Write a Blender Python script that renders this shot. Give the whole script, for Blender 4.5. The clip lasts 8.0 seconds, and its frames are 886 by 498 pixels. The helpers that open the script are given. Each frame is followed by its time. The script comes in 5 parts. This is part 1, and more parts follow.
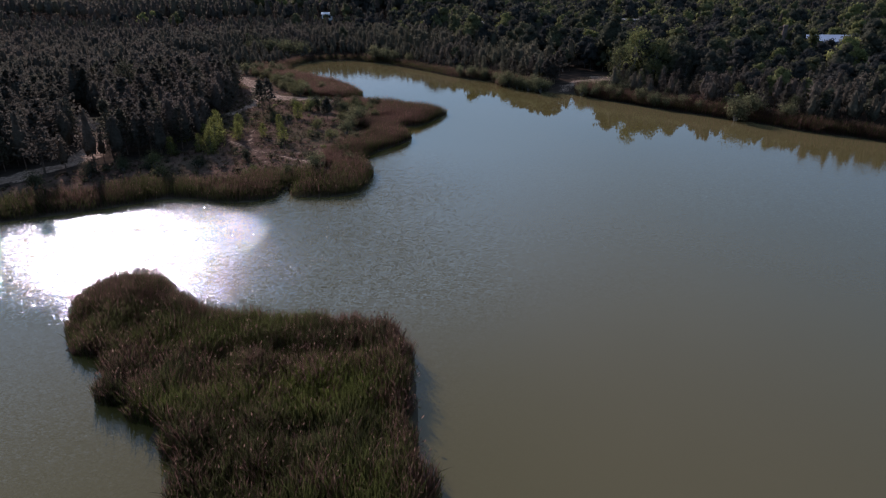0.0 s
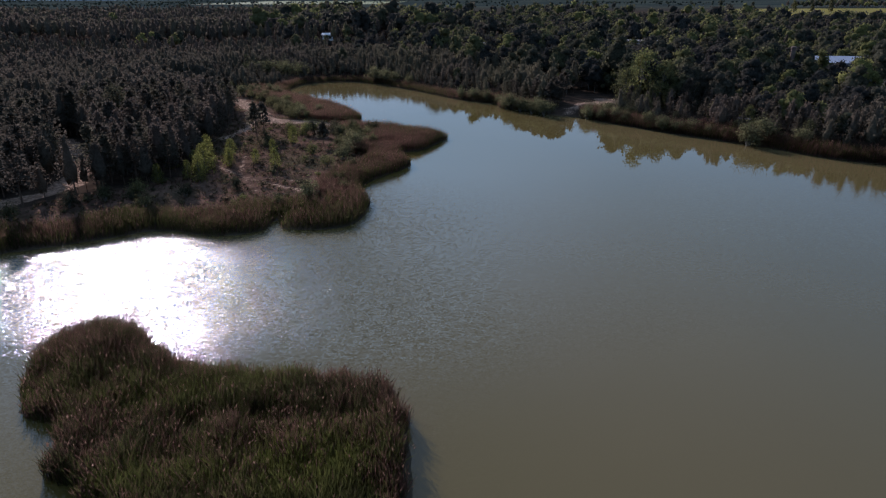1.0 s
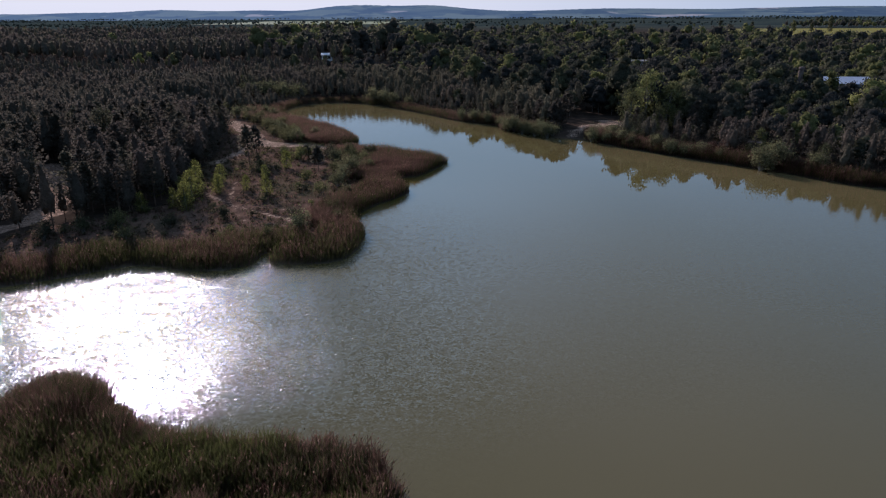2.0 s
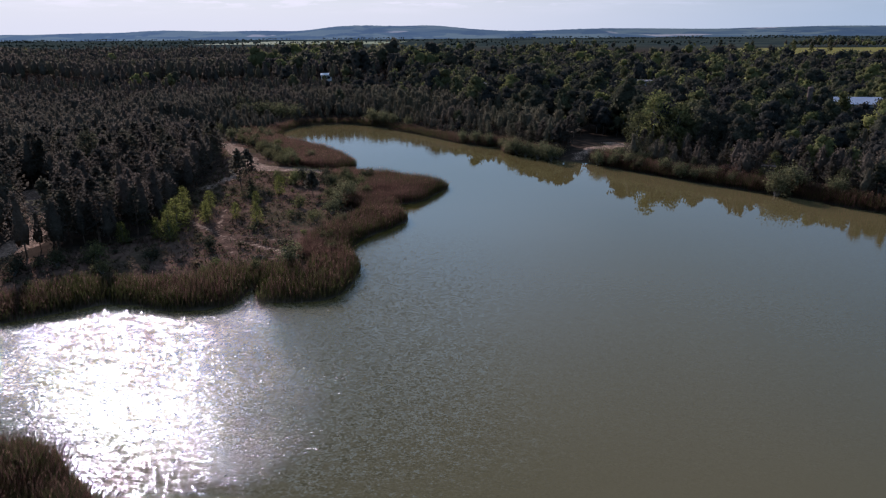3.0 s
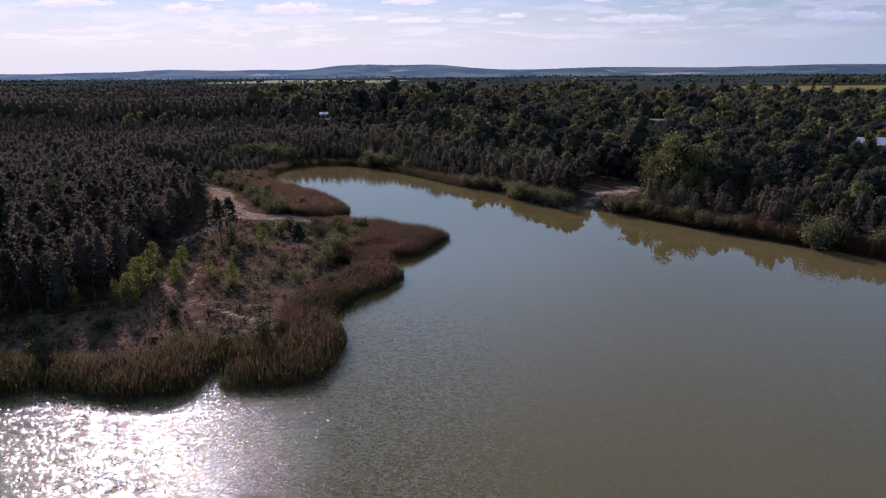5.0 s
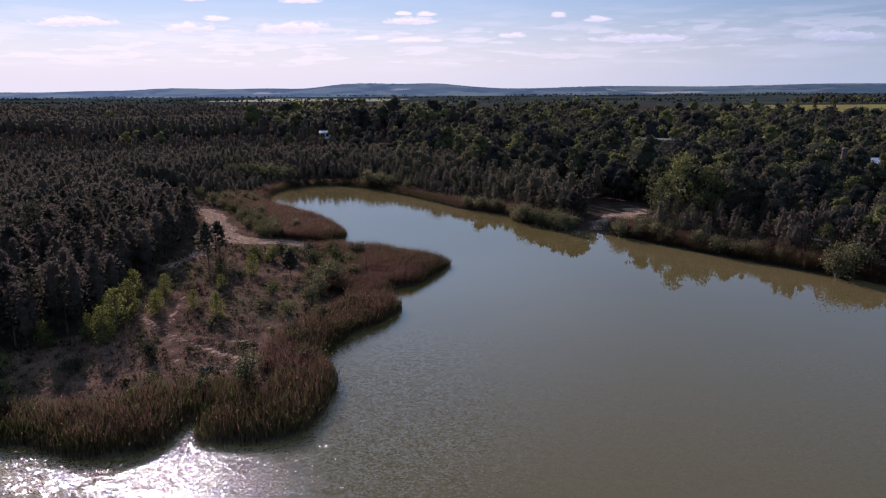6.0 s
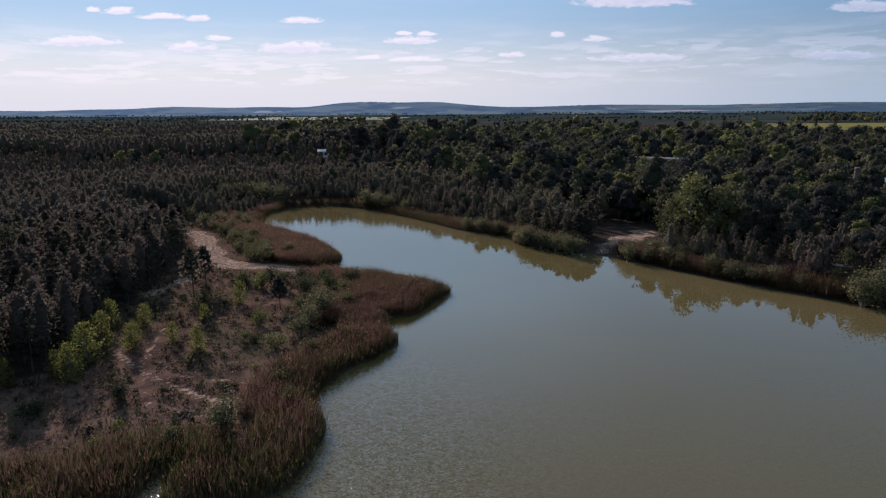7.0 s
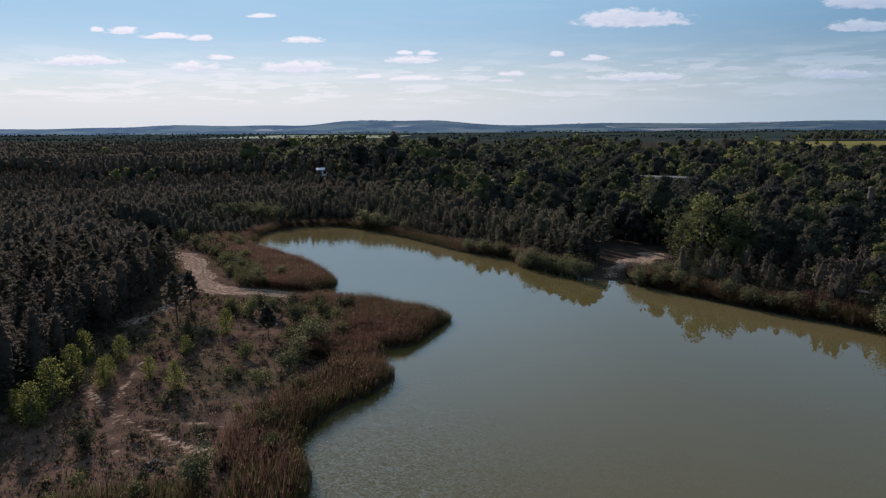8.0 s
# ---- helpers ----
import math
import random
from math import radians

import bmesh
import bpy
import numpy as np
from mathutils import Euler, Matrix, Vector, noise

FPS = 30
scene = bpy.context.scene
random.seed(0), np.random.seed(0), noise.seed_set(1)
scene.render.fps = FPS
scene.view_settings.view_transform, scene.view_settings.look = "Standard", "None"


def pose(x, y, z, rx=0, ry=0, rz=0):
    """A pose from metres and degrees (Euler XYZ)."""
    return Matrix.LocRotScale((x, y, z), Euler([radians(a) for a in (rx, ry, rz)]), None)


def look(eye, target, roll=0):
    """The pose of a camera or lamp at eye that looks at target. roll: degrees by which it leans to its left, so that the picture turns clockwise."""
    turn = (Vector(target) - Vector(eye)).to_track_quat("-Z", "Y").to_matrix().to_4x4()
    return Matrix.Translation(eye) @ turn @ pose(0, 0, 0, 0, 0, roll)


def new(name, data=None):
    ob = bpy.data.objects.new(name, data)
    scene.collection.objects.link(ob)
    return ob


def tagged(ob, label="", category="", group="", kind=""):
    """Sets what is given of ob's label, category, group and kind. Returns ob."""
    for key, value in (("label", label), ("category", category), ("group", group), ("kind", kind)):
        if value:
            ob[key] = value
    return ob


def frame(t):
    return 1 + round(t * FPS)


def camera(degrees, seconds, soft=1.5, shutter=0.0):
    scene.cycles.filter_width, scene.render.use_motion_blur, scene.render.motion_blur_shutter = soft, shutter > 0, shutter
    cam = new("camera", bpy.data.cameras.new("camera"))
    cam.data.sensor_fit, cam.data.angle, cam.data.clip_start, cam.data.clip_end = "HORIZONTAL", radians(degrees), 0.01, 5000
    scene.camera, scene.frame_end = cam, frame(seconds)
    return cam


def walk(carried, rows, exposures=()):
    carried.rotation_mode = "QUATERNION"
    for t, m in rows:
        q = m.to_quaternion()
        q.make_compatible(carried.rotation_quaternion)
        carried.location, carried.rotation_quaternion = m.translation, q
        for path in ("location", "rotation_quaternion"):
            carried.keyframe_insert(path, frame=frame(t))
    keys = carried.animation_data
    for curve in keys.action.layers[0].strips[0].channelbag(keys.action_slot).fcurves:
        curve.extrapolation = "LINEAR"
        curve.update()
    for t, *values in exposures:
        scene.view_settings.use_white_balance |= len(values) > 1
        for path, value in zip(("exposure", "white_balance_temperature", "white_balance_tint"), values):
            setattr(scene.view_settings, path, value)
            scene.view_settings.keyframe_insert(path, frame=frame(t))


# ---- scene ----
import itertools

cam = camera(68.6, 8.0, 1.2)
PATH = [
    (0, (-0.073, -11.821, 30.658), (-0.069, -9.984, 29.869), -0.3),
    (0.5, (0.069, -8.615, 30.615), (0.07, -6.766, 29.851), -0.3),
    (1, (0.136, -5.359, 30.578), (0.136, -3.5, 29.84), -0.3),
    (1.5, (0.178, -2.079, 30.547), (0.178, -0.21, 29.834), -0.3),
    (3, (0.213, 7.791, 30.516), (0.211, 9.687, 29.881), -0.4),
    (3.5, (0.291, 11.093, 30.494), (0.288, 12.998, 29.884), -0.4),
    (4, (0.364, 14.337, 30.498), (0.359, 16.25, 29.915), -0.4),
    (4.5, (0.417, 17.583, 30.493), (0.411, 19.504, 29.936), -0.5),
    (6, (0.388, 27.427, 30.381), (0.38, 29.369, 29.903), -0.4),
    (6.5, (0.446, 30.725, 30.326), (0.438, 32.673, 29.873), -0.4),
    (7, (0.46, 33.982, 30.243), (0.452, 35.936, 29.818), -0.4),
    (7.5, (0.502, 37.167, 30.166), (0.493, 39.127, 29.767), -0.4),
    (8, (0.475, 40.3, 30.124), (0.466, 42.265, 29.752), -0.4),
]
walk(cam, [(t, look(eye, target, roll)) for t, eye, target, roll in PATH], [(0, 0.07, 5700, 31), (3.5, 0.05, 5700, 30), (4.5, 0.09, 5850, 36), (6, 0.13, 6000, 40), (7, 0.04, 6000, 30), (8, 0.01, 6000, 23)])

# ---- world, sun ----
SUN_AZ, SUN_EL = radians(-29.0), radians(23.6)
SUN_DIR = Vector((math.sin(SUN_AZ) * math.cos(SUN_EL), math.cos(SUN_AZ) * math.cos(SUN_EL), math.sin(SUN_EL)))

# cumulus over the horizon: bearing, height (as tangents), half width, half height
CLOUDS = [
    (-0.544, 0.1, 0.071, 0.0087), (-0.414, 0.134, 0.04, 0.0052), (-0.476, 0.142, 0.03, 0.0061), (-0.512, 0.144, 0.012, 0.0044),
    (-0.36, 0.131, 0.021, 0.0061), (-0.374, 0.091, 0.04, 0.0087), (-0.333, 0.103, 0.024, 0.0044), (-0.207, 0.127, 0.033, 0.0061),
    (-0.269, 0.162, 0.023, 0.0044), (-0.216, 0.089, 0.063, 0.0104), (-0.047, 0.098, 0.044, 0.007), (-0.025, 0.107, 0.016, 0.0044),
    (-0.059, 0.108, 0.012, 0.0035), (-0.044, 0.071, 0.045, 0.0052), (-0.115, 0.074, 0.028, 0.0044), (0.1, 0.077, 0.021, 0.0052),
    (0.166, 0.104, 0.014, 0.0052), (0.223, 0.098, 0.024, 0.0052), (0.273, 0.154, 0.087, 0.0157), (0.293, 0.071, 0.077, 0.0078),
    (0.583, 0.073, 0.066, 0.0096), (0.613, 0.141, 0.057, 0.0104), (0.622, 0.174, 0.07, 0.0122),
]


def node(nt, kind, **sets):
    nd = nt.nodes.new(kind)
    for key, value in sets.items():
        nd.inputs[key.replace("_", " ")].default_value = value
    return nd


def math_node(nt, op, a, b=None, c=None, clamp=False):
    nd = nt.nodes.new("ShaderNodeMath")
    nd.operation, nd.use_clamp = op, clamp
    for i, v in enumerate((a, b, c)):
        if v is None:
            continue
        if isinstance(v, (int, float)):
            nd.inputs[i].default_value = v
        else:
            nt.links.new(v, nd.inputs[i])
    return nd.outputs[0]


def remap(nt, value, a, b, lo=0.0, hi=1.0):
    nd = nt.nodes.new("ShaderNodeMapRange")
    nd.interpolation_type = "SMOOTHSTEP"
    nt.links.new(value, nd.inputs["Value"])
    for key, v in (("From Min", a), ("From Max", b), ("To Min", lo), ("To Max", hi)):
        nd.inputs[key].default_value = v
    return nd.outputs["Result"]


def mix_rgb(nt, fac, a, b, blend="MIX"):
    nd = nt.nodes.new("ShaderNodeMix")
    nd.data_type, nd.blend_type = "RGBA", blend
    for sock, v in ((nd.inputs[0], fac), (nd.inputs[6], a), (nd.inputs[7], b)):
        if isinstance(v, (int, float)):
            sock.default_value = v
        elif isinstance(v, tuple):
            sock.default_value = (*v, 1)
        else:
            nt.links.new(v, sock)
    return nd.outputs[2]


def noise_tex(nt, vec, scale, detail=3.0, rough=0.55):
    nd = node(nt, "ShaderNodeTexNoise", Scale=scale, Detail=detail, Roughness=rough)
    if vec is not None:
        nt.links.new(vec, nd.inputs["Vector"])
    return nd.outputs["Fac"]


def stretched(nt, vec, s):
    nd = nt.nodes.new("ShaderNodeVectorMath")
    nd.operation = "MULTIPLY"
    nt.links.new(vec, nd.inputs[0])
    nd.inputs[1].default_value = s
    return nd.outputs[0]


def build_world():
    world = bpy.data.worlds.new("sky")
    scene.world = world
    world.use_nodes = True
    nt = world.node_tree
    nt.nodes.clear()
    sky = nt.nodes.new("ShaderNodeTexSky")
    sky.sky_type, sky.sun_disc = "NISHITA", False
    sky.sun_elevation, sky.sun_rotation = SUN_EL, SUN_AZ % (2 * math.pi)
    sky.air_density, sky.dust_density, sky.ozone_density = 1.0, SKY_DUST, 1.0
    coord = nt.nodes.new("ShaderNodeTexCoord").outputs["Generated"]
    sep = nt.nodes.new("ShaderNodeSeparateXYZ")
    nt.links.new(coord, sep.inputs[0])
    x, y, z = sep.outputs
    ahead = math_node(nt, "MAXIMUM", y, 0.02)
    u, v = math_node(nt, "DIVIDE", x, ahead), math_node(nt, "DIVIDE", z, ahead)
    plane = nt.nodes.new("ShaderNodeCombineXYZ")
    nt.links.new(u, plane.inputs[0])
    nt.links.new(v, plane.inputs[1])
    # flat-based cumulus with ragged tops, whiter above than below
    fine = nt.nodes.new("ShaderNodeTexNoise")
    fine.inputs["Scale"].default_value, fine.inputs["Detail"].default_value = 62.0, 7.0
    fine.inputs["Roughness"].default_value = 0.62
    nt.links.new(stretched(nt, plane.outputs[0], (0.7, 1.7, 1)), fine.inputs["Vector"])
    ragged = math_node(nt, "MULTIPLY", math_node(nt, "SUBTRACT", fine.outputs["Fac"], 0.5), 3.6)

    def heap(height):
        near = None
        for cu, cv, a, b in CLOUDS:
            du = math_node(nt, "MULTIPLY", math_node(nt, "SUBTRACT", u, cu), 1.05 / a)
            dv = math_node(nt, "SUBTRACT", height, cv - 0.35 * b)
            dv = math_node(nt, "MAXIMUM", math_node(nt, "MULTIPLY", dv, 0.85 / b), math_node(nt, "MULTIPLY", dv, -2.0 / b))
            d = math_node(nt, "ADD", math_node(nt, "MULTIPLY", du, du), math_node(nt, "MULTIPLY", dv, dv))
            near = d if near is None else math_node(nt, "SMOOTH_MIN", near, d, 0.4)
        return remap(nt, math_node(nt, "SUBTRACT", ragged, near), -1.3, -0.3)
    puff = math_node(nt, "MULTIPLY", heap(v), remap(nt, y, 0.05, 0.2))
    above = heap(math_node(nt, "ADD", v, 0.0055))
    # layers of small flat clouds, closer together low down, all round
    wisp = noise_tex(nt, stretched(nt, coord, (1, 1, 9)), 7.0, 5.0, 0.6)
    band = math_node(nt, "MULTIPLY", remap(nt, wisp, 0.46, 0.66), remap(nt, z, 0.015, 0.05))
    band = math_node(nt, "MULTIPLY", band, remap(nt, z, 0.06, 0.13, 0.40, 0.03))
    rows = noise_tex(nt, stretched(nt, coord, (1, 1, 7.5)), 13.0, 6.0, 0.6)
    rows = math_node(nt, "MULTIPLY", remap(nt, rows, 0.52, 0.60), remap(nt, z, 0.028, 0.04))
    rows = math_node(nt, "MULTIPLY", rows, remap(nt, z, 0.075, 0.10, 0.5, 0.0))
    band = math_node(nt, "MAXIMUM", band, rows)
    veil = remap(nt, z, 0.0, 0.14, 0.95, 0.0)
    cover = math_node(nt, "MAXIMUM", math_node(nt, "MULTIPLY", puff, 0.9), band, clamp=True)
    hazy = mix_rgb(nt, veil, sky.outputs[0], HAZE)
    hazy = mix_rgb(nt, remap(nt, z, 0.03, 0.21, 0.0, HIGH_HAZE), hazy, HIGH)
    hazy = mix_rgb(nt, remap(nt, z, 0.22, 0.7, 0.0, 0.85), hazy, (4.3, 5.7, 7.4))
    body = mix_rgb(nt, math_node(nt, "MULTIPLY", above, remap(nt, fine.outputs["Fac"], 0.38, 0.62, 1.0, 0.45)), CLOUD, (9.2, 9.9, 10.7))
    final = mix_rgb(nt, cover, hazy, body)
    # haze glows towards the sun
    glow = math_node(nt, "ADD", math_node(nt, "ADD", math_node(nt, "MULTIPLY", x, SUN_DIR[0]), math_node(nt, "MULTIPLY", y, SUN_DIR[1])),
                     math_node(nt, "MULTIPLY", z, SUN_DIR[2]))
    aureole = math_node(nt, "MULTIPLY", remap(nt, glow, 0.70, 0.98), math_node(nt, "MULTIPLY", remap(nt, z, 0.18, 0.30), remap(nt, z, 0.40, 0.62, 1.0, 0.0)))
    glow = mix_rgb(nt, remap(nt, glow, 0.35, 0.97), (0.60, 0.71, 0.78), (1.15, 1.09, 1.04))
    glow = mix_rgb(nt, aureole, glow, (1.75, 1.65, 1.60))
    final = mix_rgb(nt, 1.0, final, glow, "MULTIPLY")
    bg = nt.nodes.new("ShaderNodeBackground")
    bg.inputs["Strength"].default_value = SKY_STRENGTH
    nt.links.new(final, bg.inputs["Color"])
    out = nt.nodes.new("ShaderNodeOutputWorld")
    nt.links.new(bg.outputs[0], out.inputs[0])


SKY_DUST, SKY_STRENGTH = 0.0, 0.069
HAZE, CLOUD = (8.9, 10.0, 9.9), (11.7, 12.1, 11.9)
HIGH, HIGH_HAZE = (4.6, 8.2, 10.0), 0.85
build_world()
sun = new("sun", bpy.data.lights.new("sun", "SUN"))
sun.data.energy, sun.data.angle, sun.data.color = 5.0, radians(0.53), (1.0, 0.93, 0.83)
sun.matrix_world = look(SUN_DIR * 100, (0, 0, 0))


# ---- materials ----
def material(name, rough=0.8, spec=0.3):
    m = bpy.data.materials.new(name)
    m.use_nodes = True
    nt = m.node_tree
    bsdf = nt.nodes["Principled BSDF"]
    bsdf.inputs["Roughness"].default_value = rough
    bsdf.inputs["Specular IOR Level"].default_value = spec
    return m, nt, bsdf


def position(nt):
    return nt.nodes.new("ShaderNodeNewGeometry").outputs["Position"]


def bump(nt, bsdf, height, strength, distance):
    nd = nt.nodes.new("ShaderNodeBump")
    nd.inputs["Strength"].default_value, nd.inputs["Distance"].default_value = strength, distance
    nt.links.new(height, nd.inputs["Height"])
    nt.links.new(nd.outputs[0], bsdf.inputs["Normal"])


def foliage(name, dark, light, third, per="object", through_light=0.35, patch=0.06, vary=0.37, clump=0.3, rugged=2.6):
    """Leaves or needles: colour by tree, by clump and by patch of wood; light passes through."""
    m, nt, bsdf = material(name, 0.9, 0.0)
    geo = nt.nodes.new("ShaderNodeNewGeometry")
    if per == "object":
        tree = math_node(nt, "POWER", nt.nodes.new("ShaderNodeObjectInfo").outputs["Random"], 1.8)
    else:
        at = nt.nodes.new("ShaderNodeAttribute")
        at.attribute_name = "tint"
        tree = at.outputs["Fac"]
    col = mix_rgb(nt, tree, dark, light)
    big = noise_tex(nt, geo.outputs["Position"], patch, 2.0)
    col = mix_rgb(nt, remap(nt, big, 0.42, 0.72, 0, 0.7), col, third)
    leaf = geo.outputs["Random Per Island"]
    col = mix_rgb(nt, 1.0, col, mix_rgb(nt, leaf, (1 - vary, 1 - vary, 1 - vary), (1 + vary, 1 + vary, 1 + vary)), "MULTIPLY")
    grain = noise_tex(nt, geo.outputs["Position"], 1.9, 3.0, 0.65)
    grain = remap(nt, grain, 0.32, 0.68, 1 - clump, 1 + clump)
    shade = nt.nodes.new("ShaderNodeCombineXYZ")
    for i in range(3):
        nt.links.new(grain, shade.inputs[i])
    col = mix_rgb(nt, 1.0, col, shade.outputs[0], "MULTIPLY")
    nt.links.new(col, bsdf.inputs["Base Color"])
    # small leaves of a crown share the crown's rounded shading
    at = nt.nodes.new("ShaderNodeAttribute")
    at.attribute_name = "outward"
    turn = nt.nodes.new("ShaderNodeVectorTransform")
    turn.vector_type, turn.convert_from, turn.convert_to = "NORMAL", "OBJECT", "WORLD"
    nt.links.new(at.outputs["Vector"], turn.inputs[0])
    leaf_way = stretched(nt, geo.outputs["Normal"], (0.5, 0.5, 0.5))
    # boughs and tufts too small to build tilt the surface
    tufts = node(nt, "ShaderNodeTexNoise", Scale=1.6, Detail=3.0, Roughness=0.7)
    nt.links.new(geo.outputs["Position"], tufts.inputs["Vector"])
    ruffled = nt.nodes.new("ShaderNodeVectorMath")
    ruffled.operation = "MULTIPLY_ADD"
    nt.links.new(tufts.outputs["Color"], ruffled.inputs[0])
    ruffled.inputs[1].default_value = (rugged, rugged, rugged)
    ruffled.inputs[2].default_value = (-0.5 * rugged, -0.5 * rugged, -0.5 * rugged)
    leafy = nt.nodes.new("ShaderNodeVectorMath")
    nt.links.new(leaf_way, leafy.inputs[0])
    nt.links.new(ruffled.outputs[0], leafy.inputs[1])
    both = nt.nodes.new("ShaderNodeVectorMath")
    nt.links.new(turn.outputs[0], both.inputs[0])
    nt.links.new(leafy.outputs[0], both.inputs[1])
    unit = nt.nodes.new("ShaderNodeVectorMath")
    unit.operation = "NORMALIZE"
    nt.links.new(both.outputs[0], unit.inputs[0])
    nt.links.new(unit.outputs[0], bsdf.inputs["Normal"])
    trans = nt.nodes.new("ShaderNodeBsdfTranslucent")
    nt.links.new(col, trans.inputs["Color"])
    mx = nt.nodes.new("ShaderNodeMixShader")
    mx.inputs[0].default_value = through_light
    nt.links.new(bsdf.outputs[0], mx.inputs[1])
    nt.links.new(trans.outputs[0], mx.inputs[2])
    nt.links.new(mx.outputs[0], nt.nodes["Material Output"].inputs[0])
    return m


def plain(name, a, b, scale, rough=0.9, spec=0.05, metal=0.0, relief=0.02):
    m, nt, bsdf = material(name, rough, spec)
    bsdf.inputs["Metallic"].default_value = metal
    pos = position(nt)
    col = mix_rgb(nt, remap(nt, noise_tex(nt, pos, scale), 0.3, 0.7), a, b)
    col = mix_rgb(nt, 1.0, col, mix_rgb(nt, noise_tex(nt, pos, scale * 9), (0.75, 0.75, 0.75), (1.2, 1.2, 1.2)), "MULTIPLY")
    nt.links.new(col, bsdf.inputs["Base Color"])
    bump(nt, bsdf, noise_tex(nt, pos, scale * 12), 0.6, relief)
    return m


def ground_material():
    m, nt, bsdf = material("heath_and_sand", 1.0, 0.0)
    pos = position(nt)

    def layer(attr):
        at = nt.nodes.new("ShaderNodeAttribute")
        at.attribute_name = attr
        return at.outputs["Fac"]
    fine, mid, big = noise_tex(nt, pos, 2.6, 5), noise_tex(nt, pos, 0.35, 4), noise_tex(nt, pos, 0.05, 3)
    heath = mix_rgb(nt, remap(nt, mid, 0.35, 0.65), (0.055, 0.035, 0.025), (0.135, 0.082, 0.056))
    heath = mix_rgb(nt, remap(nt, big, 0.45, 0.65, 0, 0.75), heath, (0.056, 0.056, 0.027))
    heath = mix_rgb(nt, remap(nt, fine, 0.52, 0.66, 0, 0.8), heath, (0.138, 0.092, 0.062))
    wood = mix_rgb(nt, remap(nt, mid, 0.35, 0.65), (0.036, 0.027, 0.020), (0.060, 0.043, 0.030))
    sand = mix_rgb(nt, remap(nt, mid, 0.3, 0.7), (0.25, 0.165, 0.110), (0.40, 0.275, 0.190))
    sand = mix_rgb(nt, remap(nt, fine, 0.38, 0.56, 0.8, 0), sand, (0.095, 0.066, 0.048))
    wander = math_node(nt, "MULTIPLY", noise_tex(nt, pos, 0.16, 2), 26.0)
    rut = math_node(nt, "SINE", math_node(nt, "ADD", math_node(nt, "MULTIPLY", layer("across"), 6.2), wander))
    rut = math_node(nt, "MULTIPLY", remap(nt, rut, -0.2, 0.9), remap(nt, mid, 0.35, 0.6, 0.3, 1.0))
    rut = math_node(nt, "MULTIPLY", rut, remap(nt, layer("across"), 3.6, 4.6, 1.0, 0.0))
    sand = mix_rgb(nt, math_node(nt, "MULTIPLY", rut, 0.55), sand, (0.12, 0.078, 0.050))
    sand_here = layer("sand")
    mud = mix_rgb(nt, mid, (0.05, 0.042, 0.028), (0.09, 0.072, 0.045))
    # far woods and fields, with blue distance haze put into their colour
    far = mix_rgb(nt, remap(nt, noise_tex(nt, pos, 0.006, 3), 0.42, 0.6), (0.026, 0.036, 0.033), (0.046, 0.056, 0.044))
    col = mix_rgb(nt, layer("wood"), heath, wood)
    col = mix_rgb(nt, layer("open_country_haze"), col, far)
    edge = math_node(nt, "ADD", layer("sand"), math_node(nt, "MULTIPLY", math_node(nt, "SUBTRACT", fine, 0.5), 0.9))
    col = mix_rgb(nt, remap(nt, edge, 0.35, 0.62), col, sand)
    col = mix_rgb(nt, layer("wet"), col, mud)
    nt.links.new(col, bsdf.inputs["Base Color"])
    lumps = math_node(nt, "ADD", noise_tex(nt, pos, 1.4, 5), math_node(nt, "MULTIPLY", fine, 0.4))
    lumps = math_node(nt, "SUBTRACT", lumps, math_node(nt, "MULTIPLY", math_node(nt, "MULTIPLY", rut, sand_here), 1.2))
    bump(nt, bsdf, lumps, 0.8, 0.13)
    return m


RUFFLE = 0.045


